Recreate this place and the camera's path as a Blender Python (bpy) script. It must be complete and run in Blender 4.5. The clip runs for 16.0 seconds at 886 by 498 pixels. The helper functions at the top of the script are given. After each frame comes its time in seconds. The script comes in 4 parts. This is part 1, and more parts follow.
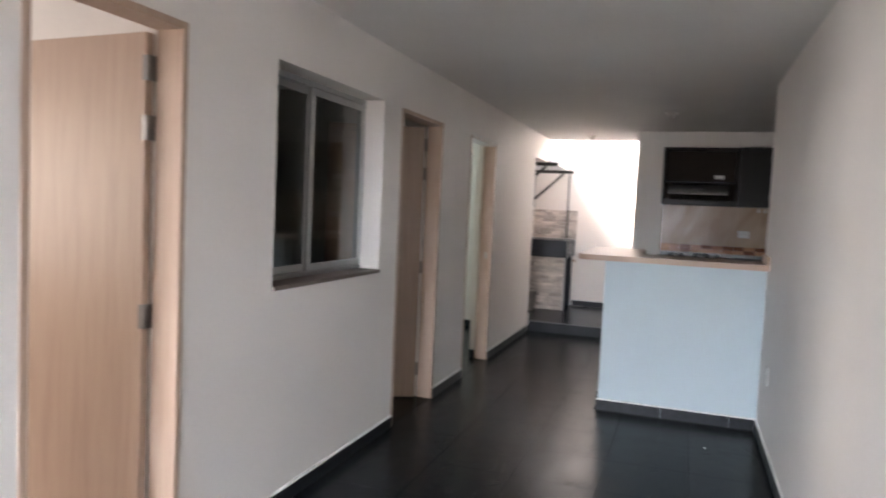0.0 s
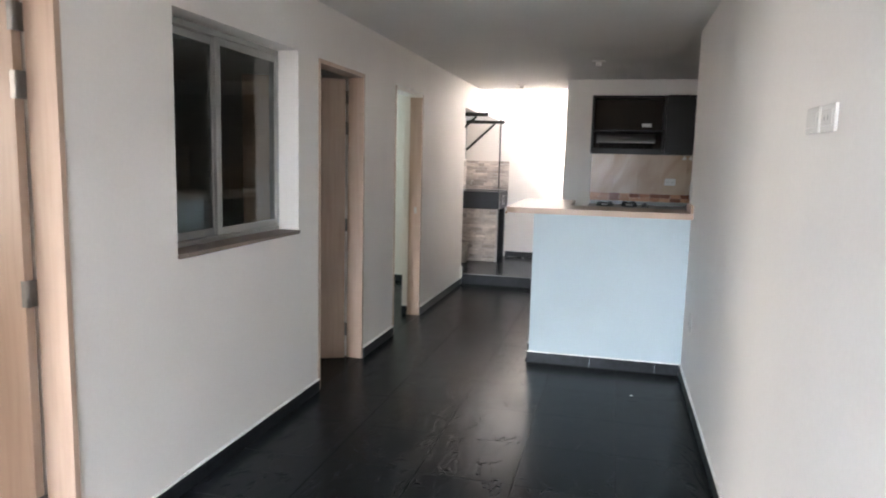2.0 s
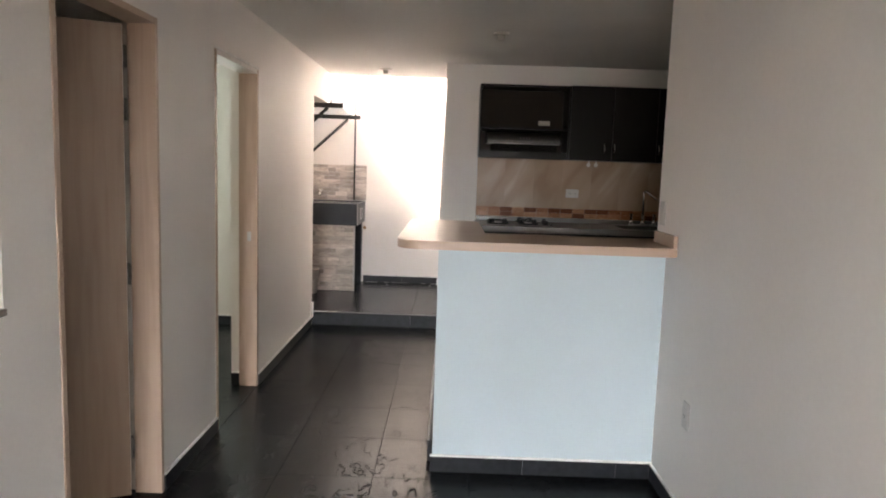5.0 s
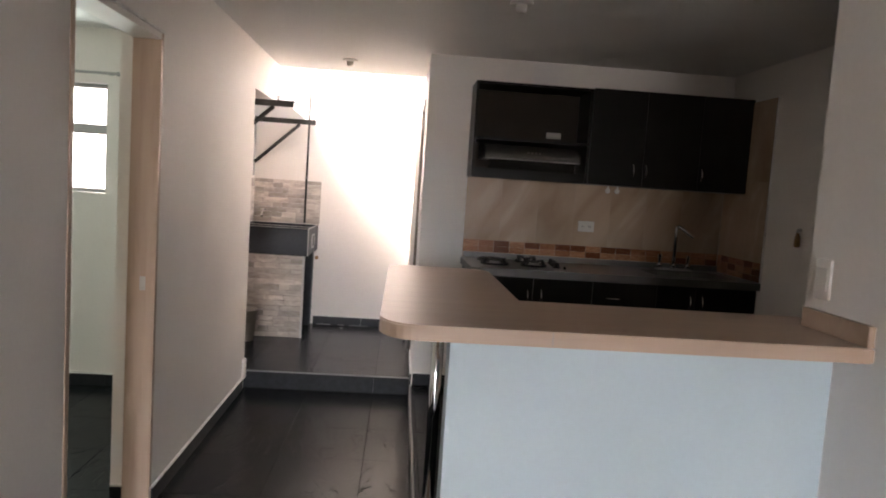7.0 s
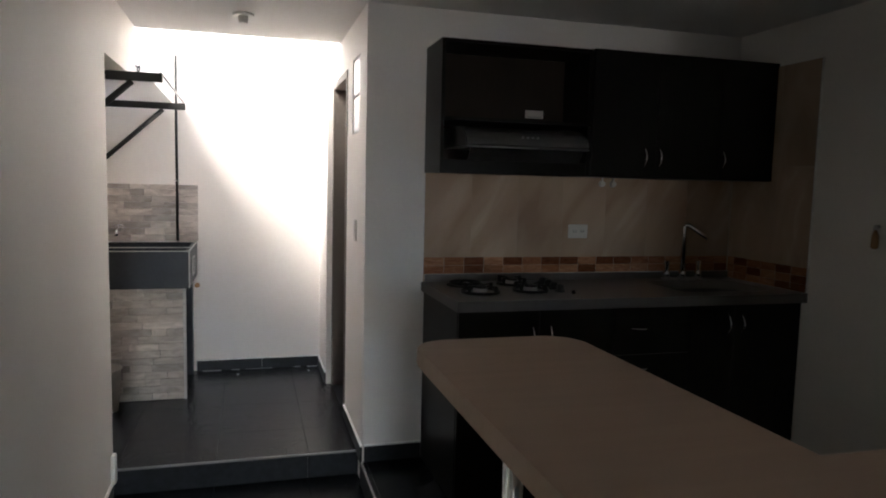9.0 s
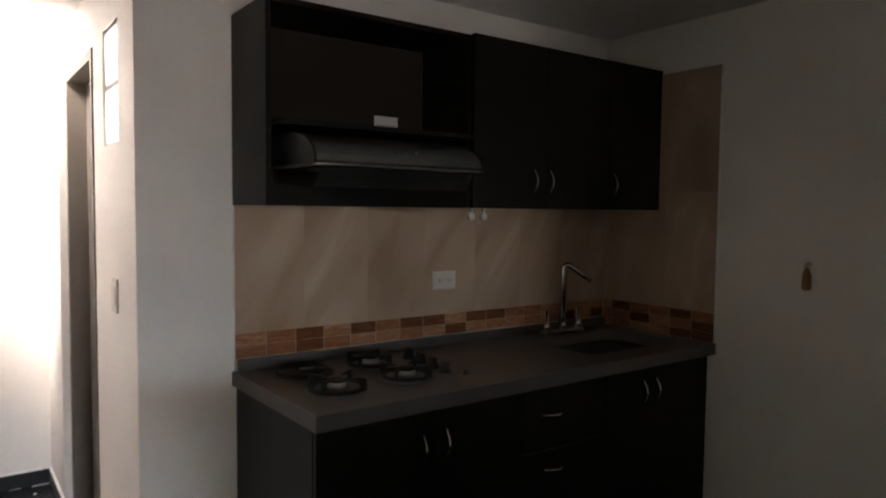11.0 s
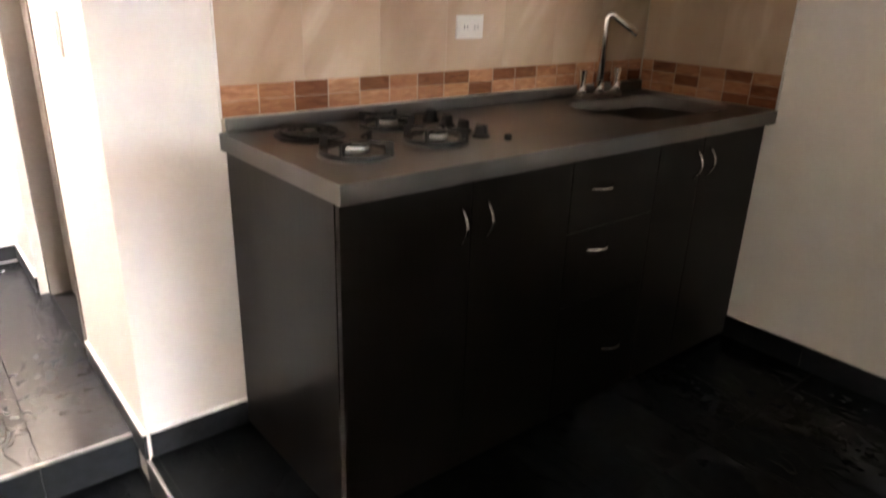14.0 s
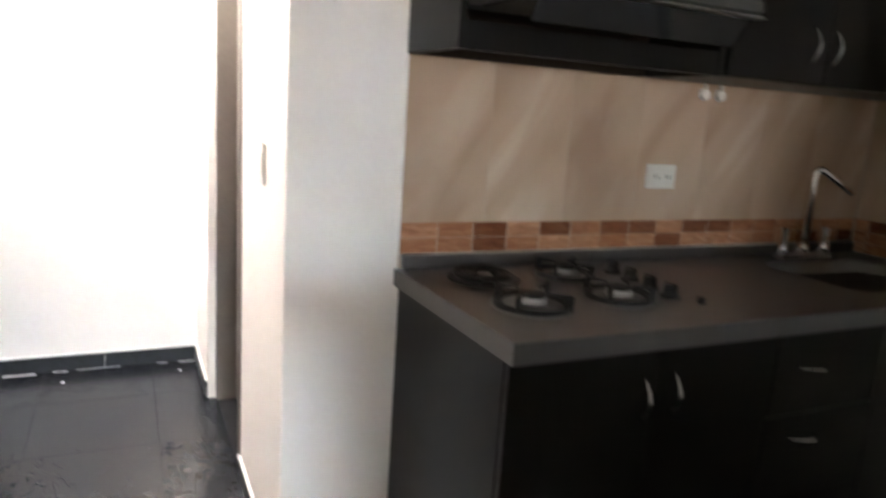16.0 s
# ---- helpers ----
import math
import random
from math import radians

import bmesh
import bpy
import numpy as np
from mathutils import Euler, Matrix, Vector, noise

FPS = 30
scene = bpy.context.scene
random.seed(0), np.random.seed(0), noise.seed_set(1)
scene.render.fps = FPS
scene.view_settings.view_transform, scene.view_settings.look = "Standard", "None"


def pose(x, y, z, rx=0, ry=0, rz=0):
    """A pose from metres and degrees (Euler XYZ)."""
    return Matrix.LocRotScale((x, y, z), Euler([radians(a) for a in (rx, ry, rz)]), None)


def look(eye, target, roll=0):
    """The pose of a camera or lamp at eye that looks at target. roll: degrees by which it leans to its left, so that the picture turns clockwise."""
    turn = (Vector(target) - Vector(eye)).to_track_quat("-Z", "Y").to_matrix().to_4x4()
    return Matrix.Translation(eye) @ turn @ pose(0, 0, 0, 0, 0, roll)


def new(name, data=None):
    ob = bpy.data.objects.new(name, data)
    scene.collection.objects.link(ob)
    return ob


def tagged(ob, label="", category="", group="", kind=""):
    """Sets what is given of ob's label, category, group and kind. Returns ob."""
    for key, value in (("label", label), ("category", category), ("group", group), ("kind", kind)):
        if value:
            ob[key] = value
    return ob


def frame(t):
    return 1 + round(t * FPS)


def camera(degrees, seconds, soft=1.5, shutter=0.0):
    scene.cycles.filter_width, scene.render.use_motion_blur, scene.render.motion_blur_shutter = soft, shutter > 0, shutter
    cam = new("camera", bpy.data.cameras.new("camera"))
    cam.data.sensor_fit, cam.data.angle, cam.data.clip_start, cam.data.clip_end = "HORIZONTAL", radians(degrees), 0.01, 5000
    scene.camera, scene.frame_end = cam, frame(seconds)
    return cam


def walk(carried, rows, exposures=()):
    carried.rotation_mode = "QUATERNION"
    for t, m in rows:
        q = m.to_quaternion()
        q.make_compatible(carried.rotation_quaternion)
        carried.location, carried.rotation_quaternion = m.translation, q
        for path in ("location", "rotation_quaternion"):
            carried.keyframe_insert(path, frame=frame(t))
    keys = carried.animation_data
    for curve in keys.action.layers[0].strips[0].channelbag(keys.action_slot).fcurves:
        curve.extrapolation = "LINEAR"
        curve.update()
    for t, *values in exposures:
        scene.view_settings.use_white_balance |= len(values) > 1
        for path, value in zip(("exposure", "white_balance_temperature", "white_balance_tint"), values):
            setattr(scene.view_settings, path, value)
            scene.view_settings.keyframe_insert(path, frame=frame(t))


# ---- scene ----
cam = camera(65.6, 16.0, soft=1.9, shutter=0.4)
PATH = [
    (0, (1.726, -0.128, 1.441), (1.067, 1.757, 1.32), 2.6),
    (0.5, (1.641, 0.019, 1.464), (1.212, 1.966, 1.305), 0.8),
    (1, (1.601, 0.109, 1.43), (1.096, 2.036, 1.244), 2.3),
    (1.5, (1.74, 0.007, 1.485), (1.198, 1.917, 1.241), 2.2),
    (2, (1.766, 0.018, 1.47), (1.286, 1.943, 1.214), 1.4),
    (2.5, (1.772, 0.206, 1.456), (1.46, 2.167, 1.215), 2.6),
    (3, (1.684, 0.514, 1.483), (1.476, 2.492, 1.274), 1.6),
    (3.5, (1.641, 0.85, 1.472), (1.366, 2.821, 1.279), 1.8),
    (4, (1.568, 1.179, 1.451), (1.352, 3.155, 1.225), 3.0),
    (4.2, (1.487, 1.324, 1.461), (1.344, 3.305, 1.234), 2.1),
    (6.3, (1.118, 2.63, 1.498), (1.173, 4.615, 1.256), 2.4),
    (6.5, (1.141, 2.84, 1.502), (1.199, 4.828, 1.288), 2.3),
    (7, (1.044, 3.181, 1.491), (1.171, 5.169, 1.316), 3.8),
    (7.5, (0.866, 3.492, 1.511), (1.135, 5.457, 1.253), 2.5),
    (8, (0.826, 3.853, 1.524), (1.088, 5.829, 1.36), 1.8),
    (8.5, (0.709, 4.195, 1.512), (1.092, 6.15, 1.338), 3.7),
    (9, (0.636, 4.532, 1.534), (1.176, 6.448, 1.343), 1.4),
    (9.5, (0.677, 4.851, 1.54), (1.223, 6.768, 1.377), 1.2),
    (10, (0.641, 5.184, 1.533), (1.448, 7.011, 1.433), 2.1),
    (10.2, (0.661, 5.271, 1.571), (1.585, 7.036, 1.392), 1.6),
    (12.3, (0.737, 6.095, 1.572), (2.064, 7.591, 1.62), 0.4),
    (12.5, (0.747, 6.096, 1.566), (2.075, 7.591, 1.581), 0.3),
    (13, (0.772, 6.079, 1.526), (2.055, 7.602, 1.34), 1.2),
    (13.5, (0.787, 6.078, 1.474), (2.034, 7.582, 1.046), 1.1),
    (14, (0.794, 6.093, 1.429), (1.972, 7.539, 0.704), 1.9),
    (14.5, (0.808, 6.1, 1.39), (1.925, 7.506, 0.51), 2.1),
    (15, (0.822, 6.098, 1.383), (1.909, 7.516, 0.484), 2.2),
    (15.5, (0.838, 6.101, 1.417), (1.876, 7.671, 0.74), 3.3),
    (16, (0.828, 6.23, 1.457), (1.664, 8.002, 1.056), 3.8),
]
EXPOSURES = [(0.0, 2.52, 6770, 18), (0.5, 2.94, 6670, 13), (1.0, 2.92, 6770, 16), (1.5, 2.9, 6620, 12), (2.0, 2.89, 6670, 14), (2.5, 2.77, 7020, 17), (3.0, 2.9, 6970, 15), (3.5, 2.88, 7170, 17), (6.5, 2.75, 7440, 19), (7.0, 2.62, 7290, 20), (8.0, 2.22, 6790, 13), (9.0, 1.87, 6540, 10), (9.5, 1.72, 6540, 10), (10.2, 1.6, 6540, 10), (12.3, 4.52, 8050, 22), (13.0, 4.49, 7850, 21), (13.5, 4.43, 7800, 21), (14.0, 4.67, 7750, 19), (14.5, 4.97, 6830, 12), (15.0, 5.24, 6620, 9), (15.5, 4.91, 6720, 10), (16.0, 3.99, 6770, 12)]
walk(cam, [(t, look(eye, target, roll)) for t, eye, target, roll in PATH], EXPOSURES)

# ---- world, sun and large lights ----
world = bpy.data.worlds.new("world")
scene.world = world
world.use_nodes = True
wt = world.node_tree
sky = wt.nodes.new("ShaderNodeTexSky")
sky.sky_type = "NISHITA"
sky.sun_disc = False
sky.dust_density, sky.ozone_density = 4.0, 0.5
SUN_WAY = Vector((1.0, 0.55, -1.06)).normalized()
sky.sun_elevation = math.asin(-SUN_WAY.z)
sky.sun_rotation = math.atan2(-SUN_WAY.x, -SUN_WAY.y)
wt.links.new(sky.outputs["Color"], wt.nodes["Background"].inputs["Color"])
wt.nodes["Background"].inputs["Strength"].default_value = 0.15

sun = new("sun", bpy.data.lights.new("sun", "SUN"))
sun.data.energy, sun.data.angle, sun.data.color = 5.0, radians(30), (1.0, 0.985, 0.96)
sun.matrix_world = look((0, 0, 9), Vector((0, 0, 9)) + SUN_WAY)


def window_light(name, place, target, width, height, energy, color):
    ob = new(name, bpy.data.lights.new(name, "AREA"))
    ob.data.shape, ob.data.size, ob.data.size_y = "RECTANGLE", width, height
    ob.data.energy, ob.data.color = energy, color
    ob.matrix_world = look(place, target)
    return ob


window_light("front_door_daylight", (0.6, -3.3, 0.72), (0.95, 0.6, 1.3), 1.1, 1.2, 7.0, (1.0, 0.91, 0.83))
window_light("bedroom_window_daylight", (-1.46, 7.86, 1.68), (-1.46, 5.0, 1.2), 1.0, 0.6, 4.3, (0.75, 1.0, 0.98))
window_light("front_bedroom_daylight", (-3.2, 0.2, 1.5), (-1.0, 0.9, 1.1), 1.3, 1.1, 6.6, (1.0, 0.96, 0.9))


# ---- materials ----
def material(name, base, rough=0.5, metal=0.0, grain=40.0, mix=0.08, stain=2.5, stain_mix=0.06, bump=0.0, bump_scale=120.0,
             stretch=(1, 1, 1), vary=0.0, coat=0.0, spec=0.5):
    """A surface with fine grain, broad soiling and relief, at real size."""
    m = bpy.data.materials.new(name)
    m.use_nodes = True
    t = m.node_tree
    n, l = t.nodes, t.links
    b = n["Principled BSDF"]
    b.inputs["Roughness"].default_value = rough
    b.inputs["Metallic"].default_value = metal
    b.inputs["Coat Weight"].default_value = coat
    b.inputs["Specular IOR Level"].default_value = spec
    geo = n.new("ShaderNodeNewGeometry")
    mp = n.new("ShaderNodeMapping")
    mp.inputs["Scale"].default_value = stretch
    l.new(geo.outputs["Position"], mp.inputs["Vector"])
    fine = n.new("ShaderNodeTexNoise")
    fine.inputs["Scale"].default_value, fine.inputs["Detail"].default_value = grain, 5
    broad = n.new("ShaderNodeTexNoise")
    broad.inputs["Scale"].default_value, broad.inputs["Detail"].default_value = stain, 3
    l.new(mp.outputs["Vector"], fine.inputs["Vector"])
    l.new(geo.outputs["Position"], broad.inputs["Vector"])
    col = None
    for tex, amount in ((fine, mix), (broad, stain_mix)):
        rng = n.new("ShaderNodeMapRange")
        rng.inputs["From Min"].default_value, rng.inputs["From Max"].default_value = 0.3, 0.7
        rng.inputs["To Min"].default_value, rng.inputs["To Max"].default_value = 1 - amount, 1 + amount
        l.new(tex.outputs["Fac"], rng.inputs["Value"])
        if col is None:
            col = rng.outputs["Result"]
        else:
            mul = n.new("ShaderNodeMath")
            mul.operation = "MULTIPLY"
            l.new(col, mul.inputs[0]), l.new(rng.outputs["Result"], mul.inputs[1])
            col = mul.outputs["Value"]
    if vary:
        info = n.new("ShaderNodeObjectInfo")
        rng = n.new("ShaderNodeMapRange")
        rng.inputs["To Min"].default_value, rng.inputs["To Max"].default_value = 1 - vary, 1 + vary
        l.new(info.outputs["Random"], rng.inputs["Value"])
        mul = n.new("ShaderNodeMath")
        mul.operation = "MULTIPLY"
        l.new(col, mul.inputs[0]), l.new(rng.outputs["Result"], mul.inputs[1])
        col = mul.outputs["Value"]
    sc = n.new("ShaderNodeVectorMath")
    sc.operation = "SCALE"
    sc.inputs[0].default_value = base
    l.new(col, sc.inputs["Scale"])
    l.new(sc.outputs["Vector"], b.inputs["Base Color"])
    rr = n.new("ShaderNodeMapRange")
    rr.inputs["To Min"].default_value, rr.inputs["To Max"].default_value = rough * 0.92, min(1, rough * 1.08)
    l.new(broad.outputs["Fac"], rr.inputs["Value"]), l.new(rr.outputs["Result"], b.inputs["Roughness"])
    if bump:
        bt = n.new("ShaderNodeTexNoise")
        bt.inputs["Scale"].default_value, bt.inputs["Detail"].default_value = bump_scale, 4
        l.new(mp.outputs["Vector"], bt.inputs["Vector"])
        bp = n.new("ShaderNodeBump")
        bp.inputs["Strength"].default_value, bp.inputs["Distance"].default_value = 0.6, bump
        l.new(bt.outputs["Fac"], bp.inputs["Height"]), l.new(bp.outputs["Normal"], b.inputs["Normal"])
    return m


def ramp_material(name, stops, rough, scale, stretch, turn=(0, 0, 0), distortion=1.0, detail=6, bump=0.0, vary=0.0, spec=0.5, random_shift=0.0):
    """A veined or grained surface: stretched noise through a colour ramp."""
    m = bpy.data.materials.new(name)
    m.use_nodes = True
    t = m.node_tree
    n, l = t.nodes, t.links
    b = n["Principled BSDF"]
    b.inputs["Roughness"].default_value = rough
    b.inputs["Specular IOR Level"].default_value = spec
    geo = n.new("ShaderNodeNewGeometry")
    info = n.new("ShaderNodeObjectInfo")
    mp = n.new("ShaderNodeMapping")
    mp.inputs["Scale"].default_value = stretch
    add = n.new("ShaderNodeVectorMath")
    add.operation = "ADD"
    cmb = n.new("ShaderNodeMath")
    cmb.operation = "MULTIPLY"
    cmb.inputs[1].default_value = random_shift
    l.new(info.outputs["Random"], cmb.inputs[0])
    l.new(geo.outputs["Position"], add.inputs[0]), l.new(cmb.outputs["Value"], add.inputs[1])
    lean = n.new("ShaderNodeMapping")
    lean.inputs["Rotation"].default_value = [radians(a) for a in turn]
    l.new(add.outputs["Vector"], lean.inputs["Vector"]), l.new(lean.outputs["Vector"], mp.inputs["Vector"])
    tex = n.new("ShaderNodeTexNoise")
    tex.inputs["Scale"].default_value, tex.inputs["Detail"].default_value, tex.inputs["Distortion"].default_value = scale, detail, distortion
    l.new(mp.outputs["Vector"], tex.inputs["Vector"])
    ramp = n.new("ShaderNodeValToRGB")
    e = ramp.color_ramp.elements
    e[0].position, e[0].color = stops[0][0], (*stops[0][1], 1)
    e[1].position, e[1].color = stops[-1][0], (*stops[-1][1], 1)
    for p, c in stops[1:-1]:
        x = e.new(p)
        x.color = (*c, 1)
    l.new(tex.outputs["Fac"], ramp.inputs["Fac"])
    out = ramp.outputs["Color"]
    if vary:
        rng = n.new("ShaderNodeMapRange")
        rng.inputs["To Min"].default_value, rng.inputs["To Max"].default_value = 1 - vary, 1 + vary
        l.new(info.outputs["Random"], rng.inputs["Value"])
        sc = n.new("ShaderNodeVectorMath")
        sc.operation = "SCALE"
        l.new(out, sc.inputs[0]), l.new(rng.outputs["Result"], sc.inputs["Scale"])
        out = sc.outputs["Vector"]
    l.new(out, b.inputs["Base Color"])
    if bump:
        bp = n.new("ShaderNodeBump")
        bp.inputs["Strength"].default_value, bp.inputs["Distance"].default_value = 0.7, bump
        l.new(tex.outputs["Fac"], bp.inputs["Height"]), l.new(bp.outputs["Normal"], b.inputs["Normal"])
    return m


def slate_material(name, base=(0.0095, 0.0108, 0.0122), spec=0.085):
    """Dark embossed slate-look porcelain: thin wandering cleft ridges and shallow swells under a satin glaze."""
    m = material(name, base, 0.25, 0, 30, 0.2, 3.0, 0.18, vary=0.08, spec=spec)
    n, l = m.node_tree.nodes, m.node_tree.links
    b = n["Principled BSDF"]

    def noise(vector, scale, detail, distortion=0.0):
        x = n.new("ShaderNodeTexNoise")
        x.inputs["Scale"].default_value, x.inputs["Detail"].default_value, x.inputs["Distortion"].default_value = scale, detail, distortion
        l.new(vector, x.inputs["Vector"])
        return x.outputs["Fac"]

    def remap(value, lo, hi, a, b_):
        x = n.new("ShaderNodeMapRange")
        x.interpolation_type = "SMOOTHSTEP"
        for key, v in (("From Min", lo), ("From Max", hi), ("To Min", a), ("To Max", b_)):
            x.inputs[key].default_value = v
        l.new(value, x.inputs["Value"])
        return x.outputs["Result"]

    def calc(kind, p, q):
        x = n.new("ShaderNodeMath")
        x.operation = kind
        l.new(p, x.inputs[0])
        if isinstance(q, float):
            x.inputs[1].default_value = q
        else:
            l.new(q, x.inputs[1])
        return x.outputs["Value"]

    geo = n.new("ShaderNodeNewGeometry")
    info = n.new("ShaderNodeObjectInfo")
    add = n.new("ShaderNodeVectorMath")
    l.new(geo.outputs["Position"], add.inputs[0]), l.new(calc("MULTIPLY", info.outputs["Random"], 13.0), add.inputs[1])
    drawn = n.new("ShaderNodeMapping")
    drawn.inputs["Scale"].default_value = (1.0, 0.4, 1.0)
    l.new(add.outputs["Vector"], drawn.inputs["Vector"])
    way = drawn.outputs["Vector"]
    contour = calc("PINGPONG", noise(way, 10.0, 1.8, 0.5), 0.11)
    ridge = remap(contour, 0.0, 0.016, 1.0, 0.0)
    shelf = remap(contour, 0.02, 0.045, 0.0, 0.35)
    cleft = calc("MULTIPLY", calc("ADD", ridge, shelf), remap(noise(way, 7.0, 2.0), 0.42, 0.6, 0.0, 1.0))
    swell = calc("ADD", calc("MULTIPLY", noise(way, 22.0, 4.0), 0.25), calc("MULTIPLY", noise(way, 5.0, 2.0), 1.2))
    relief = calc("ADD", cleft, swell)
    bp = n.new("ShaderNodeBump")
    bp.inputs["Strength"].default_value, bp.inputs["Distance"].default_value = 0.42, 0.0032
    l.new(relief, bp.inputs["Height"]), l.new(bp.outputs["Normal"], b.inputs["Normal"])
    return m


WALL = material("white_wall_paint", (0.83, 0.787, 0.745), 0.6, 0, 60, 0.015, 1.3, 0.03, bump=0.0012, bump_scale=70)
# Pale blue paint with the front daylight's blue cast mixed into its colour.
BLUE = material("pale_blue_paint_sky_cast", (0.485, 0.568, 0.595), 0.55, 0, 60, 0.015, 1.6, 0.035, bump=0.0012, bump_scale=70)
CEIL = material("ceiling_paint", (0.75, 0.73, 0.705), 0.8, 0, 50, 0.02, 1.1, 0.04, bump=0.001, bump_scale=60)
SLATE = slate_material("slate_tile")
# Lighter, glossier copy of SLATE; the yard's brighter daylight is put into its colour.
LIT_SLATE = slate_material("lit_yard_slate", (0.02, 0.0215, 0.0255), 0.26)
SKIRT = material("slate_skirting", (0.011, 0.012, 0.0145), 0.4, 0, 30, 0.3, 5, 0.2, bump=0.002, bump_scale=45, vary=0.2, spec=0.25)
GROUT = material("dark_grout", (0.014, 0.014, 0.014), 0.9, 0, 90, 0.2)
CAULK = material("pale_joint", (0.82, 0.80, 0.77), 0.7, 0, 80, 0.1, 9, 0.15)
STRIP = material("step_edge_trim", (0.25, 0.243, 0.234), 0.45, 0.2, 80, 0.1, 6, 0.15)
WOOD = ramp_material("light_oak_laminate", [(0.3, (0.43, 0.30, 0.222)), (0.5, (0.47, 0.335, 0.252)), (0.72, (0.50, 0.362, 0.276))], 0.42, 7, (6, 6, 0.35), distortion=0.6, bump=0.0006, random_shift=4)
BARTOP = ramp_material("pinkish_wood_laminate", [(0.3, (0.455, 0.312, 0.225)), (0.52, (0.478, 0.33, 0.24)), (0.75, (0.50, 0.348, 0.256))], 0.4, 6, (0.5, 5, 5), distortion=0.5)
WENGE = ramp_material("wenge_melamine", [(0.3, (0.0082, 0.0067, 0.0056)), (0.55, (0.0095, 0.0078, 0.0066)), (0.8, (0.0112, 0.0094, 0.008))], 0.34, 14, (8, 8, 0.5), distortion=0.4, bump=0.0002, spec=0.19)
WENGE_IN = material("wenge_back_panel", (0.03, 0.0215, 0.0165), 0.6, 0, 20, 0.05, 3, 0.06, stretch=(6, 6, 0.5), spec=0.12)
TOP = material("dull_stainless_worktop", (0.205, 0.189, 0.18), 0.32, 0.92, 160, 0.035, 5, 0.07, stretch=(0.08, 1, 1))
TOPEDGE = material("folded_steel_edge", (0.16, 0.15, 0.144), 0.38, 0.85, 160, 0.035, 6, 0.07, stretch=(0.08, 1, 1))
MARBLE = ramp_material("beige_marble_tile", [(0.3, (0.385, 0.258, 0.18)), (0.46, (0.455, 0.325, 0.232)), (0.58, (0.485, 0.352, 0.256)), (0.74, (0.60, 0.47, 0.365))], 0.22, 2.1, (2.4, 2.4, 0.45), turn=(-14, -30, 0), distortion=0.6, detail=3, vary=0.05, random_shift=9, spec=0.35)
DECO = ramp_material("brown_mosaic", [(0.25, (0.19, 0.075, 0.038)), (0.48, (0.31, 0.13, 0.064)), (0.62, (0.38, 0.175, 0.09)), (0.8, (0.46, 0.25, 0.145))], 0.22, 5, (3, 3, 22), distortion=1.4, random_shift=7)
dn, dl = DECO.node_tree.nodes, DECO.node_tree.links
tone = dn.new("ShaderNodeValToRGB")
tone.color_ramp.interpolation = "CONSTANT"
tone.color_ramp.elements[0].color = (0.52, 0.42, 0.38, 1)
tone.color_ramp.elements[1].position, tone.color_ramp.elements[1].color = 0.36, (1.0, 1.0, 1.0, 1)
lightest = tone.color_ramp.elements.new(0.7)
lightest.color = (1.3, 1.4, 1.5, 1)
both = dn.new("ShaderNodeMixRGB")
both.blend_type = "MULTIPLY"
both.inputs["Fac"].default_value = 1.0
dl.new(next(x for x in dn if x.type == "OBJECT_INFO").outputs["Random"], tone.inputs["Fac"])
dl.new(next(x for x in dn if x.type == "VALTORGB" and x != tone).outputs["Color"], both.inputs["Color1"])
dl.new(tone.outputs["Color"], both.inputs["Color2"])
dl.new(both.outputs["Color"], dn["Principled BSDF"].inputs["Base Color"])
MORTAR = material("pale_mortar", (0.46, 0.37, 0.285), 0.8, 0, 90, 0.1)
STONE = ramp_material("ledger_stone_tile", [(0.25, (0.35, 0.302, 0.266)), (0.5, (0.51, 0.452, 0.405)), (0.75, (0.68, 0.618, 0.565))], 0.55, 9, (1, 1, 3), distortion=0.7, bump=0.004, vary=0.28, random_shift=6)
TANK = material("dark_slate_tank", (0.018, 0.021, 0.028), 0.4, 0, 60, 0.15, 5, 0.15, spec=0.3)
TANKEDGE = material("tank_edge_trim", (0.55, 0.54, 0.52), 0.5, 0, 60, 0.1)
CHROME = material("chrome", (0.9, 0.9, 0.9), 0.1, 1.0, 60, 0.02, 4, 0.03)
STEEL = material("brushed_steel", (0.52, 0.51, 0.50), 0.36, 1.0, 200, 0.08, 5, 0.06, stretch=(0.1, 1, 1))
HOODMAT = material("hood_dark_steel", (0.21, 0.204, 0.198), 0.36, 0.85, 200, 0.06, 5, 0.06, stretch=(0.1, 1, 1))
BOWL = material("satin_steel_bowl", (0.16, 0.149, 0.141), 0.4, 0.25, 120, 0.03, 5, 0.05)
HANDLE = material("handle_chrome", (0.6, 0.6, 0.6), 0.16, 1.0, 60, 0.02, 4, 0.03)
IRON = material("black_cast_iron", (0.012, 0.012, 0.012), 0.5, 0.3, 90, 0.2, bump=0.0006, bump_scale=300)
GREYSTEEL = material("heat_dulled_steel", (0.26, 0.25, 0.24), 0.42, 0.9, 60, 0.06, 5, 0.12)
KNOB = material("black_knob_plastic", (0.015, 0.015, 0.015), 0.35, 0, 90, 0.1)
PLASTIC = material("white_plastic", (0.64, 0.61, 0.57), 0.4, 0, 60, 0.02, 12, 0.04)
GREYLINE = material("grey_print", (0.35, 0.34, 0.33), 0.6, 0, 60, 0.05)
ALU = material("grey_aluminium", (0.42, 0.42, 0.41), 0.45, 0.35, 90, 0.04, 5, 0.06)
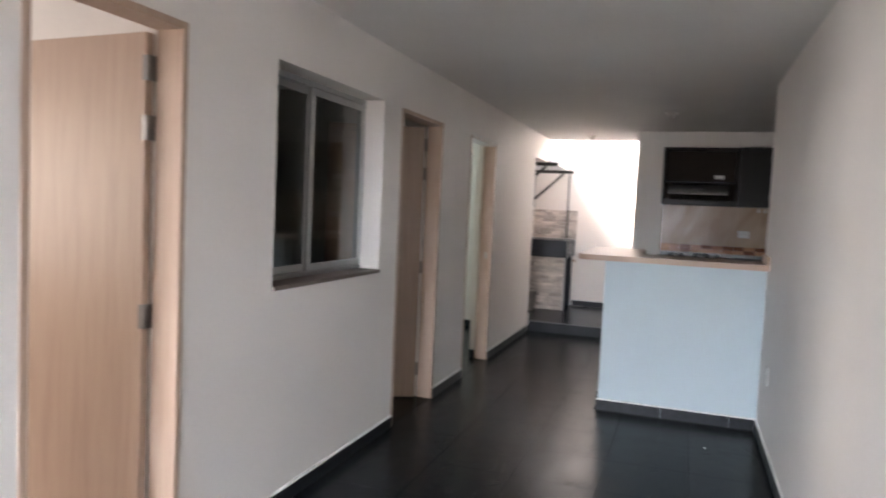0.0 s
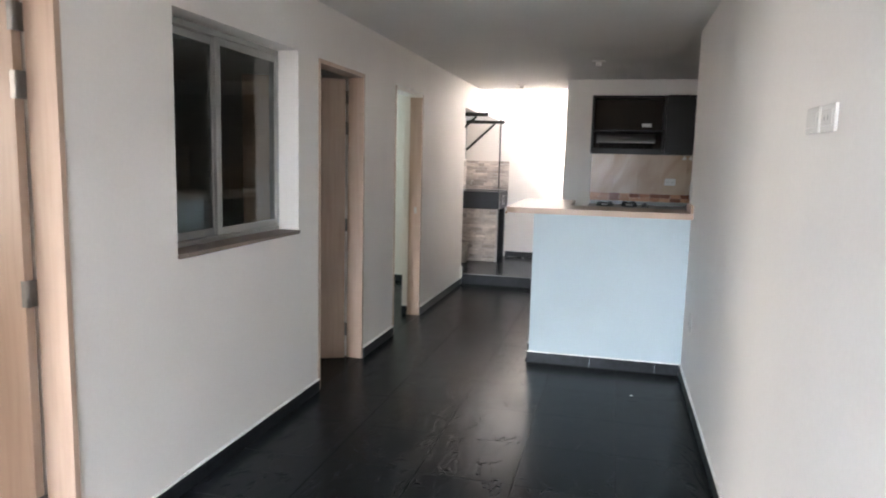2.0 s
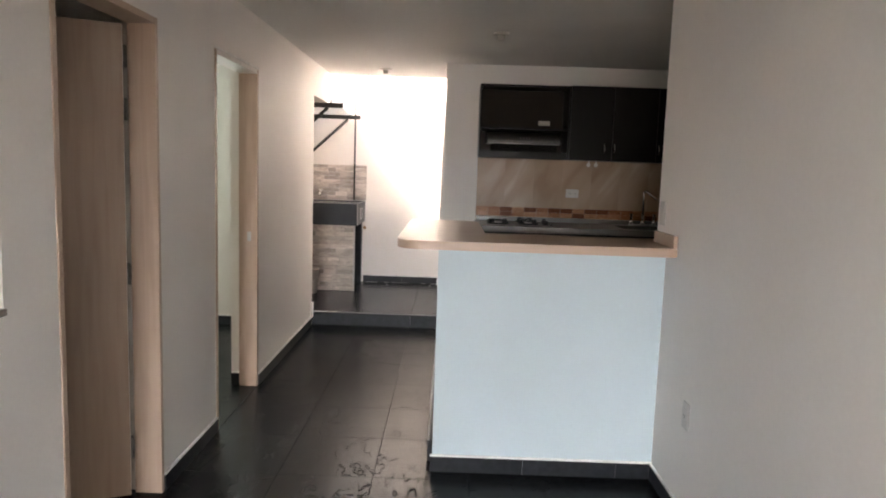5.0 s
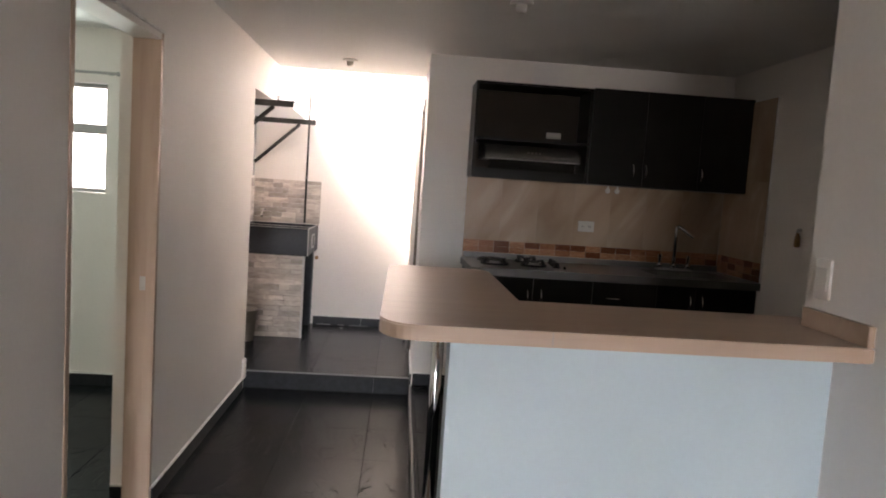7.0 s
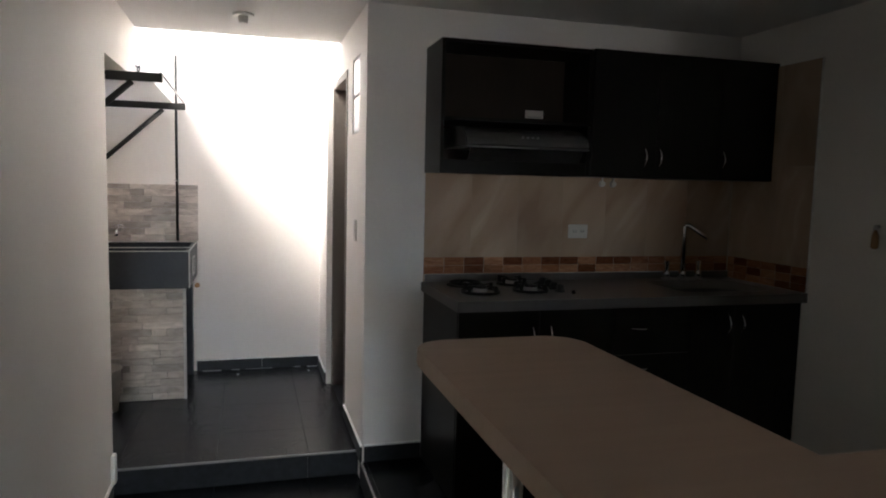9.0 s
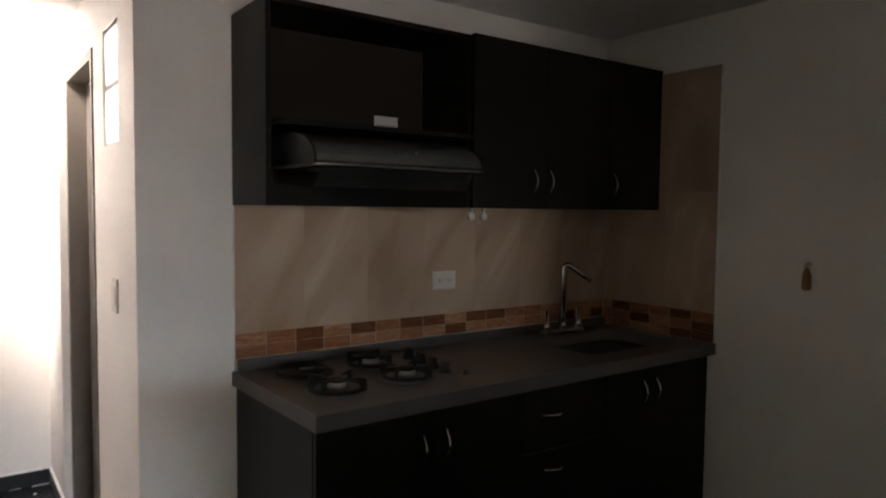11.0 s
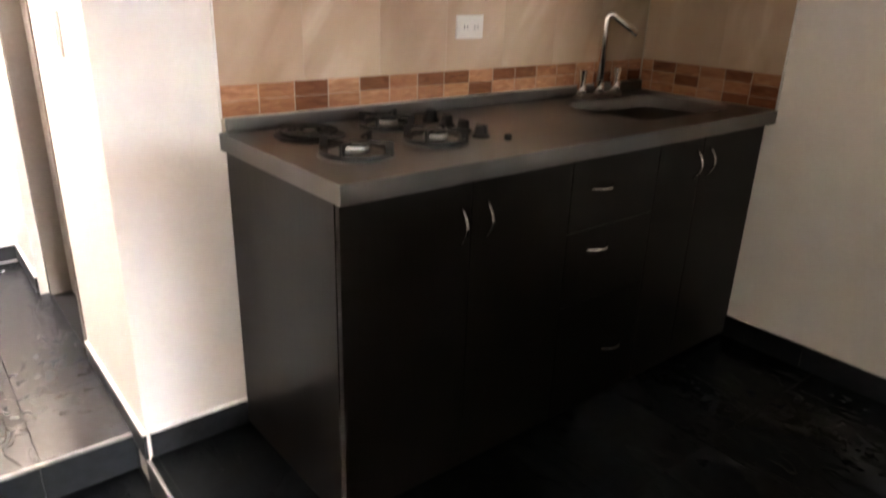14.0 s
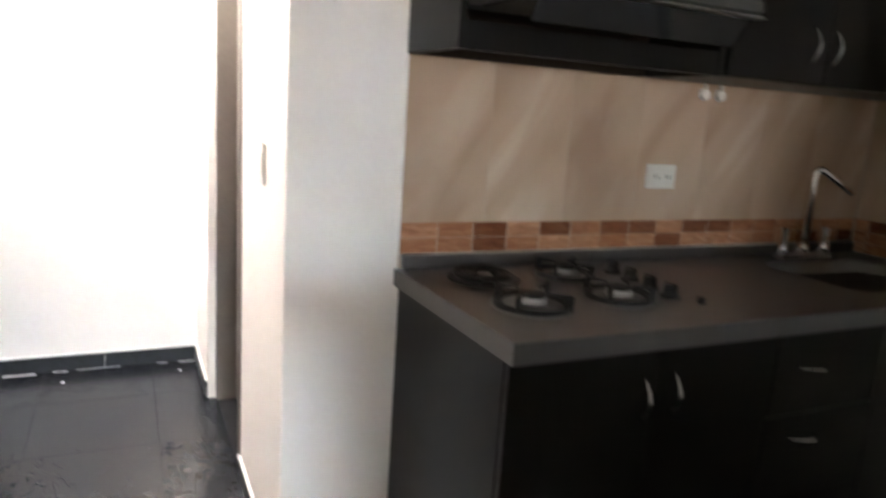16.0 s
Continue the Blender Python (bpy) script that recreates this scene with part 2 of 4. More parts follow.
SILL = material("brown_window_sill", (0.20, 0.155, 0.13), 0.5, 0, 80, 0.15, 5, 0.12)
BLACK = material("black_painted_steel", (0.02, 0.019, 0.018), 0.45, 0.2, 90, 0.15, 5, 0.1)
TAUPE = material("taupe_door_frame", (0.15, 0.126, 0.107), 0.5, 0, 60, 0.06, 4, 0.08)
BIN = material("ivory_bin_plastic", (0.68, 0.63, 0.56), 0.45, 0, 60, 0.05, 8, 0.15)
OCHRE = material("ochre_plastic", (0.30, 0.15, 0.05), 0.5, 0, 60, 0.1)
CONCRETE = material("outside_concrete", (0.30, 0.29, 0.28), 0.85, 0, 30, 0.15, 1.5, 0.12)
RENDER_OUT = material("outside_wall_render", (0.76, 0.74, 0.71), 0.85, 0, 40, 0.06, 1.5, 0.1)


def glass_material(name, tint, rough=0.0, alpha_like=0.9):
    m = bpy.data.materials.new(name)
    m.use_nodes = True
    b = m.node_tree.nodes["Principled BSDF"]
    b.inputs["Base Color"].default_value = (*tint, 1)
    b.inputs["Roughness"].default_value = rough
    b.inputs["Transmission Weight"].default_value = alpha_like
    b.inputs["IOR"].default_value = 1.45
    return m


SKYGLOW = bpy.data.materials.new("sky_panel_glow")
SKYGLOW.use_nodes = True
SKYGLOW.node_tree.nodes["Principled BSDF"].inputs["Emission Color"].default_value = (0.70, 0.86, 1.0, 1)
SKYGLOW.node_tree.nodes["Principled BSDF"].inputs["Emission Strength"].default_value = 17.0
PALE_SKY = bpy.data.materials.new("pale_sky")
PALE_SKY.use_nodes = True
PALE_SKY.node_tree.nodes["Principled BSDF"].inputs["Emission Color"].default_value = (0.9, 0.97, 1.0, 1)
PALE_SKY.node_tree.nodes["Principled BSDF"].inputs["Emission Strength"].default_value = 1.3
GLASS = glass_material("window_glass", (0.75, 0.8, 0.8), 0.0, 1.0)
FROST = glass_material("glass_block", (0.95, 0.97, 0.97), 0.35, 1.0)
POLY = glass_material("polycarbonate_sheet", (0.85, 0.85, 0.83), 0.4, 0.7)
VISOR = glass_material("smoked_glass", (0.04, 0.038, 0.036), 0.08, 0.35)


# ---- building helpers ----
def box(bm, x0, y0, z0, x1, y1, z1, bevel=0.0):
    vs = [bm.verts.new((x, y, z)) for x in (x0, x1) for y in (y0, y1) for z in (z0, z1)]
    fs = [bm.faces.new([vs[i] for i in q]) for q in ((0, 1, 3, 2), (4, 6, 7, 5), (0, 4, 5, 1), (2, 3, 7, 6), (0, 2, 6, 4), (1, 5, 7, 3))]
    if bevel:
        es = list({e for f in fs for e in f.edges})
        bmesh.ops.bevel(bm, geom=es, offset=bevel, segments=2, affect="EDGES", profile=0.5)
    return bm


def solid(x0, y0, z0, x1, y1, z1, bevel=0.0):
    return box(bmesh.new(), x0, y0, z0, x1, y1, z1, bevel)


def tube(bm, pts, r, seg=10, cap=True):
    """A round bar along a line of points."""
    pts = [Vector(p) for p in pts]
    rings = []
    up = None
    for i, p in enumerate(pts):
        d = (pts[min(i + 1, len(pts) - 1)] - pts[max(i - 1, 0)]).normalized()
        if up is None:
            up = d.orthogonal().normalized()
        up = (up - d * up.dot(d)).normalized()
        side = d.cross(up)
        rad = r[i] if isinstance(r, (list, tuple)) else r
        rings.append([bm.verts.new(p + rad * (math.cos(a) * up + math.sin(a) * side)) for a in (2 * math.pi * k / seg for k in range(seg))])
    for a, b in zip(rings, rings[1:]):
        for k in range(seg):
            f = bm.faces.new((a[k], a[(k + 1) % seg], b[(k + 1) % seg], b[k]))
            f.smooth = True
    if cap:
        bm.faces.new(rings[0][::-1]), bm.faces.new(rings[-1])
    return bm


def ring(bm, x, y, z, r, thick, seg=28, sides=8):
    """A torus lying flat."""
    rows = []
    for i in range(seg):
        a = 2 * math.pi * i / seg
        rows.append([bm.verts.new((x + (r + thick * math.cos(b)) * math.cos(a), y + (r + thick * math.cos(b)) * math.sin(a), z + thick * math.sin(b)))
                     for b in (2 * math.pi * k / sides for k in range(sides))])
    for i in range(seg):
        a, b = rows[i], rows[(i + 1) % seg]
        for k in range(sides):
            f = bm.faces.new((a[k], b[k], b[(k + 1) % sides], a[(k + 1) % sides]))
            f.smooth = True
    return bm


def prism(bm, outline, z0, z1):
    """An outline in x and y drawn up from z0 to z1."""
    lo = [bm.verts.new((x, y, z0)) for x, y in outline]
    hi = [bm.verts.new((x, y, z1)) for x, y in outline]
    bm.faces.new(lo[::-1]), bm.faces.new(hi)
    for i in range(len(lo)):
        j = (i + 1) % len(lo)
        bm.faces.new((lo[i], lo[j], hi[j], hi[i]))
    return bm


def extrude_x(bm, profile, x0, x1):
    """A profile in y and z drawn along x."""
    a = [bm.verts.new((x0, y, z)) for y, z in profile]
    b = [bm.verts.new((x1, y, z)) for y, z in profile]
    bm.faces.new(a), bm.faces.new(b[::-1])
    for i in range(len(a)):
        j = (i + 1) % len(a)
        bm.faces.new((a[i], b[i], b[j], a[j]))
    return bm


def mesh_of(name, bm, mat):
    bmesh.ops.recalc_face_normals(bm, faces=bm.faces)
    me = bpy.data.meshes.new(name)
    bm.to_mesh(me)
    bm.free()
    me.materials.append(mat)
    return me


def part(name, bm, mat, parent=None, label=""):
    ob = new(name, mesh_of(name, bm, mat))
    if parent is not None:
        ob.parent = parent
    if label:
        tagged(ob, label)
    return ob


def thing(name, label, category, group="", kind="", place=(0, 0, 0)):
    ob = new(name)
    ob.location = place
    ob.empty_display_size = 0.1
    return tagged(ob, label, category, group, kind)


def structure(name, bm, mat, label, category):
    return tagged(part(name, bm, mat), label, category, "", "structure")


def wall(axis, a, b, u0, u1, z0, z1, holes=()):
    """A wall with thickness from a to b across its axis, from u0 to u1 along it, with openings (u0, u1, z0, z1) right through."""
    bm = bmesh.new()
    us = sorted({u0, u1, *[h[0] for h in holes], *[h[1] for h in holes]})
    zs = sorted({z0, z1, *[h[2] for h in holes], *[h[3] for h in holes]})
    us = [u for u in us if u0 <= u <= u1]
    zs = [z for z in zs if z0 <= z <= z1]

    def full(i, j):
        if not (0 <= i < len(us) - 1 and 0 <= j < len(zs) - 1):
            return False
        u, z = (us[i] + us[i + 1]) / 2, (zs[j] + zs[j + 1]) / 2
        return not any(h[0] < u < h[1] and h[2] < z < h[3] for h in holes)

    made = {}

    def v(c, u, z):
        key = (c, u, z)
        if key not in made:
            made[key] = bm.verts.new((c, u, z) if axis == "x" else (u, c, z))
        return made[key]

    for i in range(len(us) - 1):
        for j in range(len(zs) - 1):
            if not full(i, j):
                continue
            p, q, r, s = us[i], us[i + 1], zs[j], zs[j + 1]
            bm.faces.new((v(a, p, r), v(a, q, r), v(a, q, s), v(a, p, s)))
            bm.faces.new((v(b, p, r), v(b, p, s), v(b, q, s), v(b, q, r)))
            if not full(i - 1, j):
                bm.faces.new((v(a, p, r), v(a, p, s), v(b, p, s), v(b, p, r)))
            if not full(i + 1, j):
                bm.faces.new((v(a, q, r), v(b, q, r), v(b, q, s), v(a, q, s)))
            if not full(i, j - 1):
                bm.faces.new((v(a, p, r), v(b, p, r), v(b, q, r), v(a, q, r)))
            if not full(i, j + 1):
                bm.faces.new((v(a, p, s), v(a, q, s), v(b, q, s), v(b, p, s)))
    return bm


# ---- plan ----
XR, XK, YK, ZC = 2.272, 3.287, 7.885, 2.385      # living wall, kitchen wall, kitchen back wall, ceiling
XP, XE, YS, YB = 1.18, 1.165, 8.03, 9.74                  # passage side, step, yard back wall
ZK, ZY = 0.115, 0.125                           # kitchen floor, yard floor
YF = -3.35                                      # front wall
ROOF = 2.52
DOORS = ((1.27, 1.93), (3.918, 4.698), (5.40, 6.213))
WIN = (2.515, 3.647, 1.03, 2.06)

# ---- large structure ----
structure("wall_west", wall("x", -0.175, 0.0, YF, 8.02, -0.05, ZC, [(d0, d1, -0.05, 2.06) for d0, d1 in DOORS] + [WIN]), WALL,
          "white painted wall with three doorways and a window", "wall")
structure("wall_east", wall("x", XR, XR + 0.15, YF, 5.16, -0.05, ZC), WALL, "white painted plaster wall beside the living room", "wall")
structure("wall_kitchen_return", wall("y", 5.0, 5.159, XR + 0.15, XK + 0.15, -0.05, ZC), WALL, "white painted return wall of the kitchen", "wall")
structure("wall_kitchen_east", wall("x", XK, XK + 0.15, 5.159, YK + 0.115, -0.05, ZC), WALL, "white painted kitchen side wall", "wall")
structure("wall_kitchen_north", wall("y", YK, YK + 0.115, XP, XK, -0.05, ZC), WALL, "white painted wall behind the kitchen units", "wall")
structure("wall_passage", wall("x", XP, XP + 0.12, YK + 0.115, 8.56, -0.05, ZC, [(8.11, 8.36, 1.786, 2.186)]), WALL,
          "white painted wall of the laundry passage with glass blocks", "wall")
structure("wall_bath_door_head", wall("x", XP, XP + 0.12, 8.56, 9.24, 2.17, 2.9), WALL, "white wall above the bathroom doorway", "wall")
structure("wall_yard_east", wall("x", 1.14, XP + 0.12, 9.24, YB, -0.05, 3.1), WALL, "white sunlit side wall of the laundry yard", "wall")
structure("wall_yard_north", wall("y", YB, YB + 0.15, -0.5, 3.6, -0.05, 3.1), WALL, "white sunlit back wall of the laundry yard", "wall")
structure("wall_yard_west", wall("x", -0.5, -0.35, 8.02, YB, -0.05, 2.62), WALL, "white side wall behind the laundry sink", "wall")
structure("wall_laundry_return", wall("y", 7.9, 8.02, -0.5, -0.1755, -0.05, 2.62), WALL, "white return wall of the laundry nook", "wall")
structure("laundry_beam", solid(-0.35, 8.021, 2.088, 0.0, 8.9, ZC), WALL, "white plastered beam over the laundry nook", "beam")
structure("wall_south", wall("y", YF - 0.15, YF, -3.4, XR + 0.15, -0.05, ZC, [(0.03, 1.5, 0.0, 2.15)]), WALL, "white front wall with a wide open doorway", "wall")
structure("wall_rooms_west", wall("x", -3.4, -3.25, YF, 8.1, -0.05, ZC, [(-0.5, 0.9, 0.9, 2.05)]), WALL, "white outer wall of the bedrooms", "wall")
for y in (2.16, 5.0):
    structure("wall_partition", wall("y", y, y + 0.1, -3.25, -0.1755, -0.05, ZC), WALL, "white partition wall between bedrooms", "wall")
structure("wall_bedroom_north", wall("y", 7.9, 8.1, -3.25, -0.5, -0.05, ZC, [(-2.0, -0.93, 1.31, 2.03)]), WALL, "white bedroom wall with a window", "wall")
structure("ceiling", solid(-3.4, YF - 0.15, ZC, XK + 0.15, 8.0, ROOF), CEIL, "flat white painted ceiling", "ceiling")
structure("ceiling_passage", solid(-0.5, 8.0, ZC, XP + 0.12, 8.93, ROOF), CEIL, "flat white ceiling ending at the open yard", "ceiling")
structure("wall_bathroom_east", wall("x", 3.45, 3.6, 8.0, YB, -0.05, 3.1), WALL, "white bathroom wall", "wall")
# Unseen slab, added to keep direct sun out of the front doorway.
structure("sun_blocking_slab", solid(-2.5, -5.8, 3.2, 4.5, YF - 0.151, 3.32), CONCRETE, "unseen concrete slab added to keep the sun off the front door", "roof")
structure("ground", solid(-400, -400, -0.3, 400, 400, -0.06), CONCRETE, "grey concrete ground outside", "ground")
# Unseen wall, added to cut off low sky light before the doorway.
structure("sky_cutoff_wall", solid(-12, -13.2, -0.06, 14, -12.8, 2.25), RENDER_OUT, "unseen pale rendered wall added to cut off the low sky", "wall")
# Unseen glowing panel, added to send the sky's blue light in at the door.
structure("sky_backdrop", solid(-6.5, -12.6, 2.3, 8.5, -12.55, 6.5), SKYGLOW, "unseen glowing panel in place of the pale blue sky at the front door", "backdrop")

structure("sky_backdrop_north", solid(-3.3, 9.6, 0.6, -0.7, 9.63, 3.0), PALE_SKY, "bright pale sky beyond the bedroom window", "backdrop")


# ---- floors ----
def slab_mesh(w, d, h=0.008, c=0.0007):
    """One tile: a slab with a chamfered rim, its corner at the origin and its face at z = 0."""
    bm = bmesh.new()
    lo = [bm.verts.new(p) for p in ((0, 0, -h), (w, 0, -h), (w, d, -h), (0, d, -h))]
    mid = [bm.verts.new(p) for p in ((0, 0, -c), (w, 0, -c), (w, d, -c), (0, d, -c))]
    hi = [bm.verts.new(p) for p in ((c, c, 0), (w - c, c, 0), (w - c, d - c, 0), (c, d - c, 0))]
    bm.faces.new(hi)
    for i in range(4):
        j = (i + 1) % 4
        bm.faces.new((lo[i], lo[j], mid[j], mid[i])), bm.faces.new((mid[i], mid[j], hi[j], hi[i]))
    return bm


TILE_CACHE = {}


def lay_tiles(parent, x0, x1, y0, y1, z, ox, oy, sx, sy, mat, joint=0.002):
    """Tiles on a grid through (ox, oy), cut at the floor's rim."""
    i = math.floor((x0 - ox) / sx)
    while ox + i * sx < x1:
        a, b = max(x0, ox + i * sx + joint / 2), min(x1, ox + (i + 1) * sx - joint / 2)
        j = math.floor((y0 - oy) / sy)
        while oy + j * sy < y1:
            c, d = max(y0, oy + j * sy + joint / 2), min(y1, oy + (j + 1) * sy - joint / 2)
            if b - a > 0.015 and d - c > 0.015:
                key = (round(b - a, 3), round(d - c, 3), mat.name)
                if key not in TILE_CACHE:
                    TILE_CACHE[key] = mesh_of("tile", slab_mesh(b - a, d - c), mat)
                t = new("tile", TILE_CACHE[key])
                t.location = (a, c, z)
                t.parent = parent
            j += 1
        i += 1


floor_main = structure("floor", solid(-3.25, YF, -0.05, XR, YS - 0.02, -0.003), GROUT, "black slate-look tiled floor with embossed relief", "floor")
floor_kitchen = structure("floor_kitchen", solid(XE + 0.0225, 5.04, -0.04, XK, YK, ZK - 0.003), GROUT, "raised black slate-tiled kitchen floor", "floor")
floor_yard = structure("floor_yard", solid(-0.35, YS, -0.05, 3.45, YB, ZY - 0.003), GROUT, "raised black slate-tiled laundry floor", "floor")

# step edges
yard_step = thing("yard_step", "low black tiled step with a pale metal edge up to the laundry", "step", kind="structure")
part("riser", solid(0.0, YS - 0.02, -0.006, 0.916, YS, ZY - 0.0085), SKIRT, yard_step)
part("riser", solid(0.92, YS - 0.02, -0.006, XP + 0.004, YS, ZY - 0.0085), SKIRT, yard_step)
part("edge_trim", solid(0.0, YS - 0.019, ZY - 0.008, XP + 0.004, YS - 0.006, ZY + 0.001, 0.002), STRIP, yard_step, "pale worn edge trim")
kitchen_step = thing("kitchen_step", "low black kerb with a pale edge along the kitchen floor", "step", kind="structure")
for k in range(6):
    part("riser", solid(XE + 0.006, 5.12 + k * 0.462, -0.006, XE + 0.022, 5.12 + (k + 1) * 0.462 - 0.003, ZK - 0.011), SKIRT, kitchen_step)
part("edge_trim", solid(XE + 0.004, 5.12, ZK - 0.0105, XE + 0.0135, YK - 0.012, ZK + 0.002, 0.002), STRIP, kitchen_step, "pale worn edge trim")


def skirting(parent, axis, at, side, u0, u1, z0, z1, piece=0.46, thick=0.01, joint=None):
    """A row of skirting tiles against a wall face, with a pale joint on top. side: +1 or -1, the way that they stand out."""
    u = u0
    while u < u1 - 0.01:
        e = min(u + piece - 0.0015, u1)
        lo, hi = sorted((at, at + side * thick))
        part("skirting_tile", solid(lo, u, z0, hi, e, z1) if axis == "x" else solid(u, lo, z0, e, hi, z1), SKIRT, parent)
        u += piece
    lo, hi = sorted((at, at + side * (thick + 0.0015)))
    part("joint_line", solid(lo, u0, z1, hi, u1, z1 + 0.008) if axis == "x" else solid(u0, lo, z1, u1, hi, z1 + 0.008), joint or CAULK, parent, "pale painted joint")


base_living = thing("baseboard", "dark slate tile baseboard with a pale top joint", "baseboard", kind="structure")
BZ = 0.073
for u0, u1 in ((YF, DOORS[0][0]), (DOORS[0][1], DOORS[1][0]), (DOORS[1][1], DOORS[2][0]), (DOORS[2][1], 7.95)):
    skirting(base_living, "x", 0.0, 1, u0, u1, -0.006, BZ)
skirting(base_living, "x", XR, -1, YF, 4.99, -0.006, BZ)
base_kitchen = thing("baseboard", "dark slate tile baseboard round the raised kitchen floor", "baseboard", kind="structure")
skirting(base_kitchen, "y", YK, -1, XP + 0.01, 1.482, ZK - 0.004, 0.196)
skirting(base_kitchen, "x", XK, -1, 5.16, 7.33, ZK - 0.004, 0.196, joint=SKIRT)
base_yard = thing("baseboard", "dark slate tile baseboard of the laundry", "baseboard", kind="structure")
skirting(base_yard, "x", XP, -1, YK, 8.556, ZY - 0.02, 0.19)
skirting(base_yard, "y", YB, -1, 0.26, 1.138, ZY - 0.004, 0.2)
skirting(base_yard, "x", 1.14, -1, 9.25, YB - 0.012, ZY - 0.004, 0.2)
base_bed = thing("baseboard", "dark slate tile baseboard of the bedroom", "baseboard", kind="structure")
skirting(base_bed, "y", 7.9, -1, -3.2, -0.5, -0.006, 0.08)
skirting(base_bed, "y", DOORS[2][1] - 0.001, -1, -0.173, -0.117, -0.006, 0.08)


# ---- doors and windows of the west wall ----
def door_frame(name, y0, y1, label, head=WOOD):
    f = thing(name, label, "door frame", kind="structure")
    part("jamb", solid(-0.115, y1 - 0.028, 0.0, 0.004, y1 - 0.001, 2.059, 0.002), WOOD, f)
    part("jamb", solid(-0.115, y0 + 0.001, 0.0, 0.004, y0 + 0.028, 2.059, 0.002), WOOD, f)
    part("head", solid(-0.115, y0 + 0.029, 2.032, 0.004, y1 - 0.029, 2.059, 0.002), head, f)
    return f


def door_leaf(name, hinge, width, angle, label, hinges=True):
    """A flush leaf that hangs at hinge and points along angle (degrees from +x)."""
    d = thing(name, label, "door", kind="structure", place=hinge)
    d.rotation_euler = (0, 0, radians(angle))
    part("leaf", solid(0.012, -0.018, 0.008, width, 0.018, 2.022, 0.0015), WOOD, d)
    for z in (0.22, 0.99, 1.68, 1.895):
        if hinges:
            hg = tube(bmesh.new(), [(0.003, 0.012, z - 0.045), (0.003, 0.012, z + 0.045)], 0.007, 10)
            if angle < 180:
                box(hg, 0.004, 0.0182, z - 0.045, 0.026, 0.0198, z + 0.045)
            box(hg, -0.0005, -0.02, z - 0.045, 0.0105, 0.006, z + 0.045)
            part("hinge", hg, GREYSTEEL, d, "small steel hinge")
    lever = tube(bmesh.new(), [(width - 0.06, -0.02, 1.0), (width - 0.06, -0.06, 1.0), (width - 0.16, -0.065, 1.0)], 0.009, 8)
    part("handle", lever, STEEL, d, "steel lever handle")
    return d


door_frame("door_frame_1", *DOORS[0], "light oak door frame of the first room")
door_frame("door_frame_2", *DOORS[1], "light oak door frame of the dark bedroom")
frame_3 = door_frame("door_frame_3", *DOORS[2], "light oak door frame with a small strike plate", head=WALL)
part("strike_plate", solid(-0.06, DOORS[2][1] - 0.031, 0.97, -0.036, DOORS[2][1] - 0.0285, 1.03, 0.001), STEEL, frame_3, "small steel strike plate")
part("head_edge", solid(-0.01, DOORS[2][0], 2.06, 0.008, DOORS[2][1] + 0.005, 2.072), CAULK, frame_3, "pale plaster edge over the frame")
door_leaf("door_1", (-0.122, DOORS[0][1] - 0.04, 0.0), 0.62, 176, "light oak flush door standing open into a room")
door_leaf("door_2", (-0.112, DOORS[1][1] - 0.045, 0.0), 0.72, 206, "light oak flush door standing partly open")
door_leaf("door_3", (-0.18, DOORS[2][0] + 0.02, 0.0), 0.74, 176, "light oak flush door opened back into the bedroom", hinges=False)

y0, y1, z0, z1 = WIN
win = thing("window_1", "grey aluminium sliding window with two dark panes", "window", kind="structure")
for n_, b_ in (("frame_rail", (-0.18, y0 + 0.002, z0 + 0.022, -0.122, y1 - 0.002, z0 + 0.042)), ("frame_rail", (-0.18, y0 + 0.002, z1 - 0.03, -0.122, y1 - 0.002, z1 - 0.003)),
               ("frame_stile", (-0.18, y0 + 0.002, z0 + 0.043, -0.122, y0 + 0.018, z1 - 0.031)), ("frame_stile", (-0.18, y1 - 0.012, z0 + 0.043, -0.122, y1 - 0.002, z1 - 0.031))):
    part(n_, solid(*b_, 0.002), ALU, win)
for x, a, b in ((-0.158, y0 + 0.019, 3.062), (-0.137, 3.02, y1 - 0.013)):
    part("sash_stile", solid(x - 0.009, a, z0 + 0.044, x + 0.009, a + (0.042 if a > 3 else 0.03), z1 - 0.032, 0.0015), ALU, win)
    part("sash_stile", solid(x - 0.009, b - (0.046 if b < 3.2 else 0.026), z0 + 0.044, x + 0.009, b, z1 - 0.032, 0.0015), ALU, win)
    part("sash_rail", solid(x - 0.008, a + 0.02, z0 + 0.044, x + 0.008, b - 0.02, z0 + 0.082, 0.0015), ALU, win)
    part("sash_rail", solid(x - 0.008, a + 0.02, z1 - 0.068, x + 0.008, b - 0.02, z1 - 0.032, 0.0015), ALU, win)
    part("pane", solid(x - 0.003, a + 0.018, z0 + 0.066, x + 0.003, b - 0.018, z1 - 0.054), GLASS, win)
part("sill", solid(-0.19, y0 + 0.001, z0 + 0.001, 0.012, y1 - 0.001, z0 + 0.021, 0.003), SILL, win, "brown glazed window sill")

bed_win = thing("window_2", "bedroom window with two bright panes and a grey bar", "window", kind="structure")
for b_ in ((-1.998, 7.96, 1.312, -0.932, 8.0, 1.338), (-1.998, 7.96, 2.002, -0.932, 8.0, 2.028), (-1.998, 7.96, 1.70, -0.932, 8.0, 1.765),
           (-1.998, 7.96, 1.339, -1.97, 8.0, 1.699), (-0.96, 7.96, 1.339, -0.932, 8.0, 1.699), (-1.998, 7.96, 1.766, -1.97, 8.0, 2.001), (-0.96, 7.96, 1.766, -0.932, 8.0, 2.001),
           (-1.48, 7.96, 1.339, -1.45, 8.0, 1.699)):
    part("window_frame", solid(*b_), ALU, bed_win)
